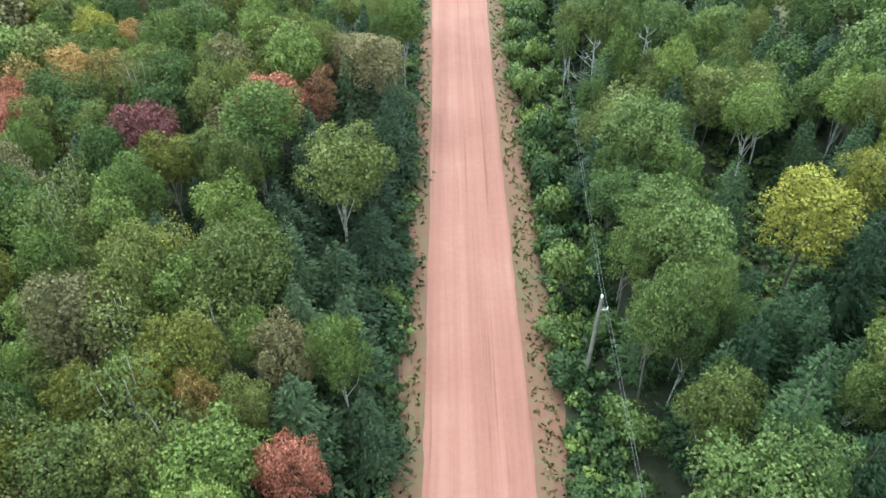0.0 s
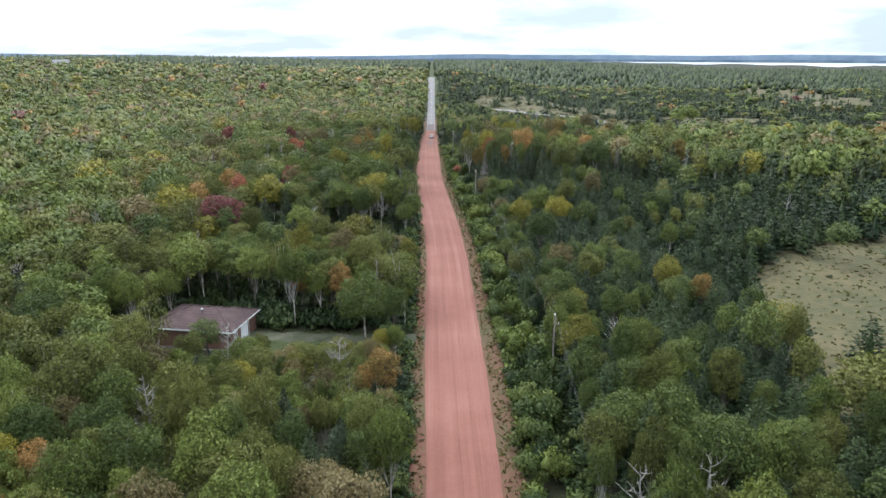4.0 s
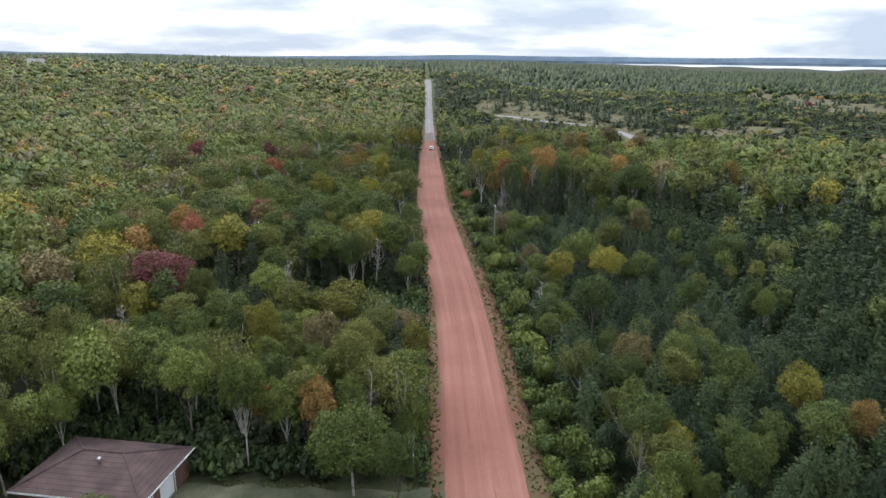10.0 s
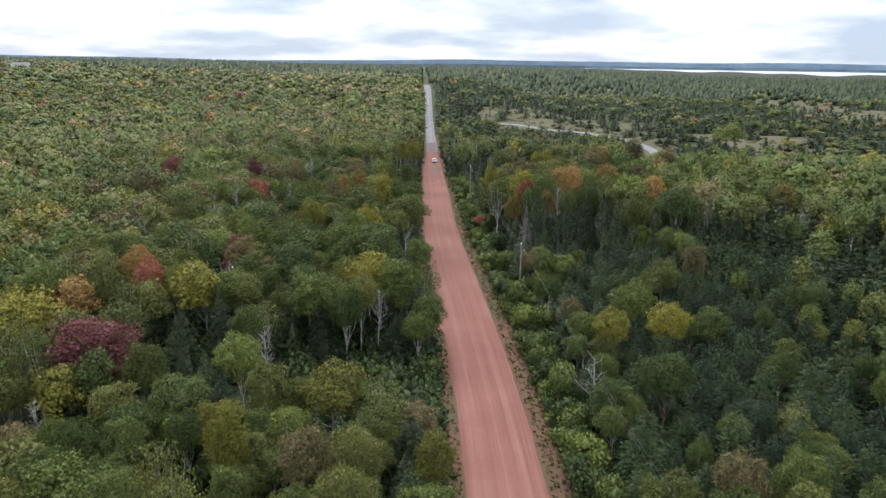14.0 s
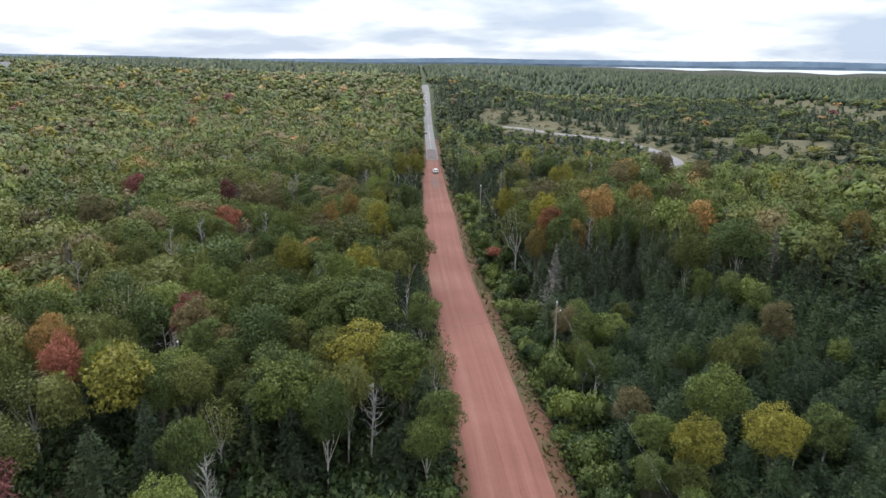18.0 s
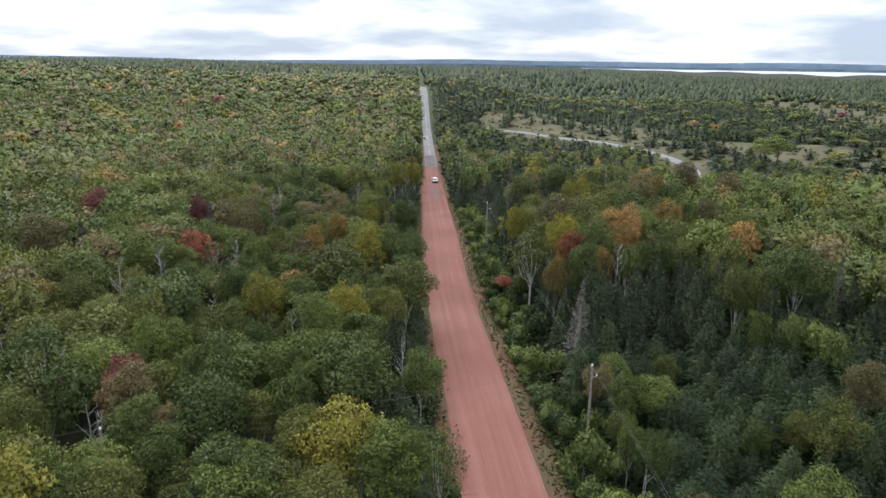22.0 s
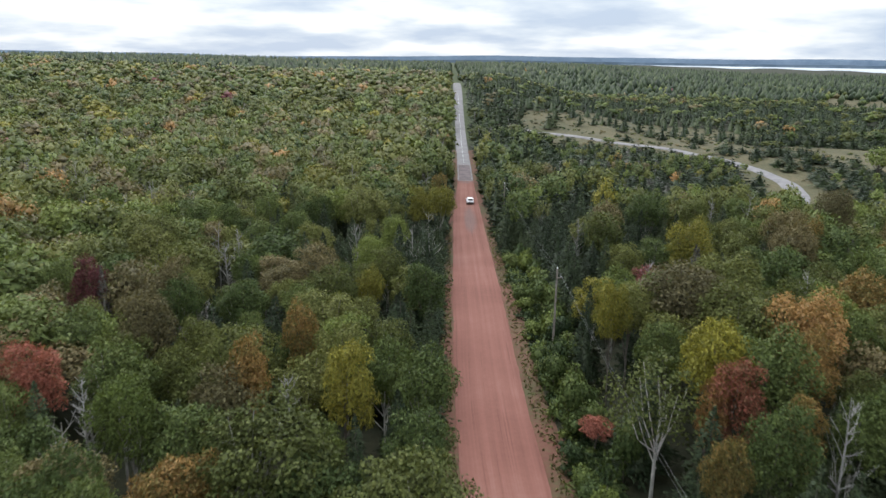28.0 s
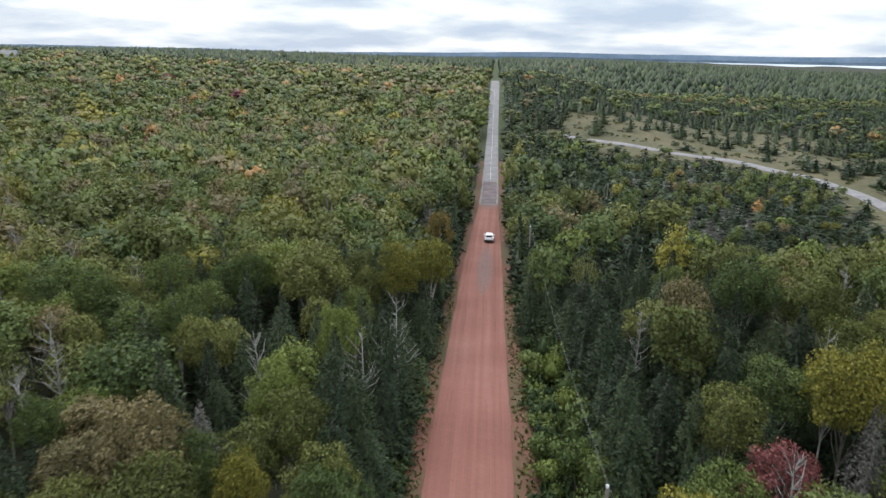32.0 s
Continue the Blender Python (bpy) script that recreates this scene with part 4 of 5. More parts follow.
NEAR_SNAG = [snag(60 + i, 10, 20, 3.2) for i in range(3)] + [snag(66 + i, 10, 34, 2.4) for i in range(2)]
NEAR_SHRUB = [shrub(70 + i, 2.6, 1.5, 900, 0.135, 3) for i in range(3)]
REST_BROAD = [broadleaf(20 + i, 10, 3.1, 3000, 0.21, (34, 28, 40, 32, 26, 36)[i], 0.36, core=0.30, lump=(0.27, 0.31, 0.25, 0.29, 0.32, 0.26)[i], solid=OCT, rough=0.45) for i in range(6)]
REST_CONE = [conifer(43 + i, 10, 2.3, 9, 1000, 0.36, core=0.40, blunt=0.66) for i in range(3)]
MID_BROAD = [broadleaf(80 + i, 10, 3.2, 900, 0.33, (20, 17, 22, 19)[i], 0.32, lump=0.38, core=0.45, solid=OCT, rough=0.34) for i in range(4)]
MID_CONE = [conifer(90 + i, 10, 2.4, 8, 320, 0.60, core=0.45, blunt=0.68) for i in range(3)]
MID_SNAG = [snag(99 + i, 10, 14, 3.0) for i in range(2)]
FUZZ_BROAD = [broadleaf(140 + i, 10, 3.3, 180, 0.62, (12, 10, 11, 13)[i], 0.22, lump=0.44, core=0.72, solid=OCT, rough=0.22) for i in range(4)]
FUZZ_CONE = [conifer(95 + i, 10, 2.6, 7, 90, 0.95, core=0.50, blunt=0.72) for i in range(3)]
FAR_BROAD = [broadleaf(110 + i, 10, 3.3, 34, 0.95, 4, 0.24, lump=0.58, core=0.85, solid=OCT, rough=0.16) for i in range(4)]
FAR_CONE = [conifer(120 + i, 10, 3.0, 6, 26, 1.3, 0.02, 0.6) for i in range(3)]

BARKS = {"birch_tree": BARK_PALE, "maple_tree": BARK_DARK, "poplar_tree": BARK_PALE, "spruce_tree": BARK_DARK, "fir_tree": BARK_DARK, "dead_tree": BARK_DEAD, "bush": BARK_DARK}
WORDS = {"olive": "olive green", "green": "mid green", "bright": "fresh green", "yellow": "yellow autumn", "gold": "bright yellow autumn", "tan": "faded tan", "orange": "orange autumn", "red": "red autumn", "burgundy": "dark burgundy"}
made = {}
counts = {}


def near_tree(kind, shapes, var, leaf, x, y, height, width, label, category, z=None):
    """Plants a tree as a thing of its own, with its trunk and its crown."""
    key = (kind, var, leaf)
    if key not in made:
        tv, cv = shapes[var]
        names = {"bush": ("stem", "foliage")}.get(kind, ("trunk", "crown"))
        crown_mat = BARK_DEAD if leaf == "dead" else LEAF[leaf]
        if kind == "dead_tree":
            made[key] = (mesh_from(kind, *join(tv, cv), [BARK_DEAD], smooth=True), None, names)
        else:
            made[key] = (mesh_from(names[0], *tv, [BARKS[kind]], smooth=True), mesh_from(names[1], cv[0], cv[1], [crown_mat], normals=cv[2]), names)
    tm, cm, names = made[key]
    root = new(kind, tm if kind == "dead_tree" else None)
    gz = float(ground_z(x, y)) if z is None else z
    root.matrix_world = pose(x, y, gz, RNG.normal(0, 1.5), RNG.normal(0, 1.5), RNG.uniform(0, 360)) @ Matrix.Diagonal((width, width, height, 1))
    tagged(root, label, category, group="trees of the wood" if kind != "bush" else "roadside bushes")
    if cm:
        for nm, me in zip(names, (tm, cm)):
            new(nm, me).parent = root
    counts[kind] = counts.get(kind, 0) + 1


class Stuff:
    """Gathers many plants into one mesh."""

    def __init__(self):
        self.v, self.f, self.m, self.nor, self.tint, self.n, self.mats, self.known = [], [], [], [], [], 0, [], {}

    def slot(self, mat):
        if mat not in self.mats:
            self.mats.append(mat)
        return self.mats.index(mat)

    def put(self, vf, mat, x, y, z, width, height, turn):
        v, f = vf[0], vf[1]
        if not len(v):
            return
        if len(vf) < 3 and id(v) not in self.known:
            self.known[id(v)] = (v, plain_normals(v, f))
        nor = vf[2] if len(vf) > 2 else self.known[id(v)][1]
        c, s = math.cos(turn), math.sin(turn)
        for src, kx, kz, at, store in ((v, width, height, (x, y, z), self.v), (nor, 1.0, 1.0, (0, 0, 0), self.nor)):
            w = np.empty((len(v), 3), np.float32)
            w[:, 0] = (src[:, 0] * c - src[:, 1] * s) * kx + at[0]
            w[:, 1] = (src[:, 0] * s + src[:, 1] * c) * kx + at[1]
            w[:, 2] = src[:, 2] * kz + at[2]
            store.append(w)
        self.f.append(np.asarray(f, np.int32) + self.n)
        self.m.append(np.full(len(f), self.slot(mat), np.int32))
        self.tint.append(np.full(len(v), (x * 0.731 + y * 1.317) % 1.0, np.float32))
        self.n += len(v)

    def done(self, name, label, category):
        if self.v:
            me = mesh_from(name, np.concatenate(self.v), np.concatenate(self.f), self.mats, np.concatenate(self.m), normals=np.concatenate(self.nor), tint=np.concatenate(self.tint))
            tagged(new(name, me), label, category, kind="stuff")


class Spacing:
    """Keeps crowns apart: a place is taken only where no earlier crown stands too near."""

    def __init__(self):
        self.cells = {}

    def take(self, x, y, r):
        cx, cy = int(x // 4), int(y // 4)
        for i in (cx - 2, cx - 1, cx, cx + 1, cx + 2):
            for j in (cy - 2, cy - 1, cy, cy + 1, cy + 2):
                for px, py, pr in self.cells.get((i, j), ()):
                    if (px - x) ** 2 + (py - y) ** 2 < (pr + r) ** 2:
                        return False
        self.cells.setdefault((cx, cy), []).append((x, y, r))
        return True


def shrubs_only(x, y):
    return -23 < x < 0 and 143 < y < 161


def species(x, y):
    """What grows at a place: its kind, leaf, height, crown radius and how far its crown holds others off."""
    con, fir, h = stand(x, y)
    gap = abs(x - float(road_x(y))) - float(road_w(y))
    if gap < (7.0 if x > 0 else 3.0) and y < 300 or shrubs_only(x, y):
        tall = (RNG.uniform(3.4, 6.4) if x > 0 else RNG.uniform(1.8, 4.4)) * (0.6 if gap < 3.2 else 1.0)
        leaf = ("bright", "green", "green", "shrub")[RNG.integers(4)] if x > 0 else ("shrub", "shrub", "green")[RNG.integers(3)]
        return "bush", leaf, tall, (0.85 + tall * 0.13) * 1.5, 0.95
    if RNG.random() < con:
        if fir:
            tall = h * RNG.uniform(0.62, 1.02)
            r = RNG.uniform(1.9, 2.8)
            return "fir_tree", "fir", tall, r, r * 0.50
        tall = h * RNG.uniform(0.62, 1.0)
        r = min(RNG.uniform(2.2, 3.2), gap * 0.62)
        if y > 195 and RNG.random() < 0.03:
            return "spruce_tree", "grey", tall, 1.9, 1.3
        return "spruce_tree", "spruce", tall, r, r * 0.58
    tall = h * RNG.uniform(0.74, 1.10)
    r = min(tall * 0.29 * RNG.uniform(0.66, 1.30) * (0.80 if y < 95 else 1.0), gap * 0.95)
    if RNG.random() < (0.02 if y < 130 else 0.05) or np.hypot((x + 95) / 26, (y - 330) / 14) < 1 and RNG.random() < 0.4:
        return "dead_tree", "dead", tall * 0.95, 2.6, 1.3
    leaf = leaf_choice(x, y)
    u = RNG.random()
    dense = 0.46 if y < 95 or x < 0 and 158 < y < 184 else 0.56
    if leaf in ("olive", "yellow") and u < 0.75:
        return "birch_tree", leaf, tall, r, r * dense
    if leaf in ("bright", "green") and u < 0.5:
        return "poplar_tree", leaf, tall, r * 0.92, r * (dense - 0.04)
    return "maple_tree", leaf, tall, r, r * dense


def plant_woods(near, mid):
    """The woods on both sides of the road, as far as single trees can be told apart."""
    room = Spacing()
    for x, y, leaf, h, r in MARKED:
        room.take(x, y, r * 0.75)
        if nearest_view(x, y) < 150:
            near_tree("maple_tree", NEAR_BROAD if leaf != "grey" else NEAR_SPRUCE, int(x * 7) % (6 if leaf != "grey" else 3), leaf, x, y, h / 10, r / 3.1, WORDS.get(leaf, "bare grey") + " maple standing out among the green trees", "tree")
        else:
            for vf, m in zip(MID_BROAD[int(x) % 4], (BARK_DARK, LEAF[leaf])):
                mid.put(vf, m, x, y, float(ground_z(x, y)), r / 2.8, h / 10, x)
    p = grid(-150, 150, 14, 482, 1.75)
    d = nearest_view(p[:, 0], p[:, 1])
    p = p[d < 270]
    p = p[free(p, 2.0)]
    p = p[RNG.permutation(len(p))]
    grown = []
    for x, y in p:
        kind, leaf, tall, r, keep = species(x, y)
        if room.take(x, y, keep):
            grown.append((float(nearest_view(x, y)) + abs(x) * 0.6, x, y, kind, leaf, tall, r))
    grown.sort()
    labels = {"birch_tree": " birch with a pale trunk", "poplar_tree": " poplar with a rounded crown", "maple_tree": " maple with a rounded crown"}
    for _, x, y, kind, leaf, tall, r in grown:
        dist, z, turn = float(nearest_view(x, y)), float(ground_z(x, y)), RNG.uniform(0, 6.28)
        bare = BARK_DEAD if leaf == "dead" else LEAF[leaf]
        if dist < 110 and counts.get(kind, 0) < 288:
            if kind == "bush":
                near_tree(kind, NEAR_SHRUB, int(RNG.integers(3)), leaf, x, y, tall / 2.6, r / 1.5, "leafy green bush on the road verge", "bush", z)
            elif kind == "fir_tree":
                near_tree(kind, NEAR_FIR, int(RNG.integers(3)), leaf, x, y, tall / 10, r / 2.2, "young dark green fir in a dense stand", "tree", z)
            elif kind == "spruce_tree":
                near_tree(kind, NEAR_SPRUCE, int(RNG.integers(3)), leaf, x, y, tall / 10, r / 2.3, "dark green spruce with drooping boughs" if leaf == "spruce" else "dying spruce with pale grey lichen on bare twigs", "tree", z)
            elif kind == "dead_tree":
                near_tree(kind, NEAR_SNAG, int(RNG.integers(5)), leaf, x, y, tall / 10, r / 2.8, "bare pale dead tree with broken branches", "tree", z)
            else:
                thin = kind == "birch_tree" and RNG.random() < 0.25
                near_tree(kind, NEAR_BROAD + NEAR_THIN, 6 + int(RNG.integers(2)) if thin else int(RNG.integers(6)), leaf, x, y, tall / 10, r / 3.2, WORDS[leaf] + labels[kind], "tree", z)
        elif kind == "bush":
            near.put(NEAR_SHRUB[RNG.integers(3)][1], bare, x, y, z, r / 1.5, tall / 2.6, turn)
        elif kind in ("fir_tree", "spruce_tree"):
            shapes = REST_CONE if dist < 110 else (MID_CONE if dist < 165 else FUZZ_CONE)
            (near if dist < 110 else mid).put(shapes[RNG.integers(3)][1], bare, x, y, z, r / 2.3, tall / 10, turn)
        elif kind == "dead_tree":
            for vf in MID_SNAG[RNG.integers(2)]:
                mid.put(vf, BARK_DEAD, x, y, z, 1.0, tall / 10, turn)
        else:
            shapes = REST_BROAD if dist < 100 else (MID_BROAD if dist < 165 else FUZZ_BROAD)
            s = shapes[RNG.integers(4)]
            if RNG.random() < 0.3 and dist < 165:
                mid.put(s[0], BARKS[kind], x, y, z, r / 3.2, tall / 10, turn)
            (near if dist < 100 else mid).put(s[1], bare, x, y, z, r / 3.2, tall / 10, turn)


def plant_far(rest):
    p = grid(-760, 760, 170, 980, 6.8)
    d = nearest_view(p[:, 0], p[:, 1])
    p = p[(d >= 270) | (np.abs(p[:, 0]) >= 150)]
    p = p[free(p, 1.6)]
    for x, y in p:
        con, fir, h = stand(x, y)
        z, turn = float(ground_z(x, y)), RNG.uniform(0, 6.28)
        near = y < 600 and abs(x) < 320
        if RNG.random() < con:
            rest.put((FUZZ_CONE if near else FAR_CONE)[RNG.integers(3)][1], LEAF["spruce"], x, y, z, RNG.uniform(1.0, 1.5), h * RNG.uniform(0.6, 1.1) / 10, turn)
        elif RNG.random() < 0.94:
            if near and RNG.random() < 0.04:
                rest.put(MID_SNAG[RNG.integers(2)][1], BARK_DEAD, x, y, z, 1.0, h / 10, turn)
                continue
            rest.put((FUZZ_BROAD if near else FAR_BROAD)[RNG.integers(4)][1], LEAF[leaf_choice(x, y)], x, y, z, RNG.uniform(0.95, 1.8), h * RNG.uniform(0.66, 1.12) / 10, turn)


def plant_beside(rest):
    """Woods beside and behind the flight, plain, since nothing looks at them closely."""
    X, Y = np.meshgrid(np.arange(-190, 190, 6.2), np.arange(-110, 250, 6.2))
    p = np.stack([X.ravel(), Y.ravel()], 1) + RNG.uniform(-2.4, 2.4, (X.size, 2))
    p = p[(np.abs(p[:, 0]) >= seen_edge(p[:, 1]) - 1) | (p[:, 1] < 13)]
    p = p[free(p, 2.5)]
    for x, y in p:
        con, fir, h = stand(x, y)
        z, turn = float(ground_z(x, y)), RNG.uniform(0, 6.28)
        if RNG.random() < con:
            rest.put(FUZZ_CONE[RNG.integers(3)][1], LEAF["spruce"], x, y, z, RNG.uniform(0.8, 1.2), h * RNG.uniform(0.7, 1.1) / 10, turn)
        else:
            rest.put(FUZZ_BROAD[RNG.integers(4)][1], LEAF[leaf_choice(x, y)], x, y, z, RNG.uniform(0.95, 1.3), h * RNG.uniform(0.8, 1.08) / 10, turn)


def plant_horizon(rest):
    p = grid(-1950, 1950, 980, 2350, 9.0)
    p = p[np.hypot(p[:, 0], p[:, 1]) < 2400 - 300 * (p[:, 0] > 0.2 * p[:, 1])]
    p = p[free(p, 2)]
    v, f = OCT
    for x, y in p:
        z, turn = float(ground_z(x, y)), RNG.uniform(0, 6.28)
        dark = RNG.random() + 0.5 * patch_noise(x, y, 90, 2.2) < (0.92 if x > 0 else 0.55)
        tall = RNG.uniform(4.2, 7.0) + 2.6 * (RNG.random() < 0.25)
        rest.put((v * (1, 1, 1 if dark else 0.8) + (0, 0, 0.5), f, unit(v * (1, 1, 0.55))), LEAF["spruce" if dark else leaf_choice(x, y)], x, y, z, RNG.uniform(4.0, 6.0), tall * (1.15 if dark else 0.9), turn)


near_rest, mid_rest, far_rest, horizon_rest = Stuff(), Stuff(), Stuff(), Stuff()
plant_woods(near_rest, mid_rest)
plant_far(far_rest)
plant_beside(far_rest)
plant_horizon(horizon_rest)
near_rest.done("mixed_woodland", "dense mixed woodland of birch, maple and spruce in early autumn", "woodland")
mid_rest.done("woodland", "woodland of olive, tan and dark green trees", "woodland")
far_rest.done("far_woodland", "far woods of broadleaf trees and dark conifers", "woodland")
horizon_rest.done("horizon_woodland", "unbroken woods towards the horizon", "woodland")


# ---- low growth along the road and in the clearings ----
def low_growth():
    s = Stuff()
    small = [shrub(200 + i, 1.4, 1.0, 64, 0.21, 3) for i in range(3)]
    tuft_rng = np.random.default_rng(5)
    tufts = [leaves(tuft_rng, tuft_rng.normal(0, 0.16, (7, 3)) * (1, 1, 0.3) + (0, 0, 0.16), tuft_rng.normal(0, 1, (7, 3)) * (1, 1, 0.15), 0.26, 0.2) for _ in range(3)]
    tufts = [(v, f, np.tile((0.0, 0.0, 1.0), (len(v), 1))) for v, f, _ in tufts]
    for side in (-1, 1):
        for y in np.arange(14, 400, 0.9):
            near = 1.2 if side < 0 else 1.9
            for _ in range(2 if y < 300 else 1):
                off = float(road_w(y)) + near + 0.55 + abs(RNG.normal(0, 1.5))
                x, yy = float(road_x(y)) + side * off, y + RNG.uniform(-0.5, 0.5)
                if side < 0 and 108.6 < yy < 112.6:
                    continue
                leaf = ("shrub", "shrub", "green", "fir")[RNG.integers(4)] if side < 0 else ("shrub", "green", "bright", "shrub")[RNG.integers(4)]
                s.put(small[RNG.integers(3)][1], LEAF[leaf], x, yy, float(ground_z(x, yy)), RNG.uniform(0.7, 1.2), RNG.uniform(0.5, 1.15), RNG.uniform(0, 6))
    for _ in range(520):
        x, y = RNG.uniform(18, 37), RNG.uniform(24, 66)
        if np.hypot((x - 27) / 9, (y - 43) / 18) < 1.1:
            s.put(small[RNG.integers(3)][1], LEAF[("shrub", "shrub", "green", "olive")[RNG.integers(4)]], x, y, float(ground_z(x, y)), RNG.uniform(0.8, 1.4), RNG.uniform(0.5, 1.1), RNG.uniform(0, 6))
    for y in np.arange(14, 330, 0.36):
        x = float(np.interp(y, [q[1] for q in POLES], [q[0] for q in POLES])) + RNG.normal(0, 1.0)
        s.put(small[RNG.integers(3)][1], LEAF[("shrub", "shrub", "green")[RNG.integers(3)]], x, y, float(ground_z(x, y)), RNG.uniform(0.8, 1.3), RNG.uniform(0.5, 1.3), RNG.uniform(0, 6))
    for _ in range(2000):
        x, y = RNG.uniform(-46, -4), RNG.uniform(113, 178)
        if lawn(x, y) < 0.3 and np.hypot(x + 32, y - 110.8) > 7.5:
            s.put(small[RNG.integers(3)][1], LEAF[("shrub", "shrub", "spruce")[RNG.integers(3)]], x, y, float(ground_z(x, y)), RNG.uniform(1.0, 1.8), RNG.uniform(0.9, 2.3), RNG.uniform(0, 6))
    for _ in range(30):
        x, y = RNG.uniform(50, 115), RNG.uniform(85, 175)
        if meadow(x, y) > 0.45:
            s.put(small[RNG.integers(3)][1], LEAF[("shrub", "olive")[RNG.integers(2)]], x, y, float(ground_z(x, y)), RNG.uniform(0.5, 1.1), RNG.uniform(0.4, 0.8), RNG.uniform(0, 6))
    for _ in range(1500):
        x, y = RNG.uniform(35, 190), RNG.uniform(350, 640)
        if meadow(x, y) > 0.4 and side_dist(x, y) > 6 and patch_noise(x, y, 9, 3.3) > -0.1:
            s.put(small[RNG.integers(3)][1], LEAF[("shrub", "olive", "tan", "shrub")[RNG.integers(4)]], x, y, float(ground_z(x, y)), RNG.uniform(0.7, 1.9), RNG.uniform(0.4, 1.2), RNG.uniform(0, 6))
    for _ in range(160):
        x, y = RNG.uniform(-40, -6), RNG.uniform(99, 119)
        if 0.05 < lawn(x, y) < 0.4 and np.hypot(x + 32, y - 110.8) > 8:
            s.put(small[RNG.integers(3)][1], LEAF["shrub"], x, y, float(ground_z(x, y)), RNG.uniform(0.7, 1.2), RNG.uniform(0.5, 1.0), RNG.uniform(0, 6))
    s.done("undergrowth", "low dark green shrubs along the road and in clearings", "undergrowth")
    g = Stuff()
    for y in np.arange(14, 330, 0.07):
        side = 1 if RNG.random() < 0.6 else -1
        off = float(road_w(y)) + (RNG.uniform(0.4, 2.3) if side > 0 else RNG.uniform(0.4, 1.5))
        x = float(road_x(y)) + side * off
        g.put(tufts[RNG.integers(3)], LEAF["grass"], x, y, float(road_z(y)) + 0.06, RNG.uniform(0.35, 0.7), RNG.uniform(0.3, 0.7), RNG.uniform(0, 6))
    for _ in range(2600):
        x, y = RNG.uniform(45, 125), RNG.uniform(85, 180)
        if meadow(x, y) > 0.4:
            g.put(tufts[RNG.integers(3)], LEAF["grass"], x, y, float(ground_z(x, y)), RNG.uniform(0.7, 1.3), RNG.uniform(0.3, 0.7), RNG.uniform(0, 6))
    for _ in range(900):
        x, y = RNG.uniform(-34, -4), RNG.uniform(98, 116)
        if lawn(x, y) > 0.3 and np.hypot(x + 32, y - 110.8) > 7:
            g.put(tufts[RNG.integers(3)], LEAF["grass"], x, y, float(ground_z(x, y)), RNG.uniform(0.4, 0.9), RNG.uniform(0.1, 0.25), RNG.uniform(0, 6))
    g.done("grass", "dry yellowish grass tufts on verges and meadow", "grass")


low_growth()


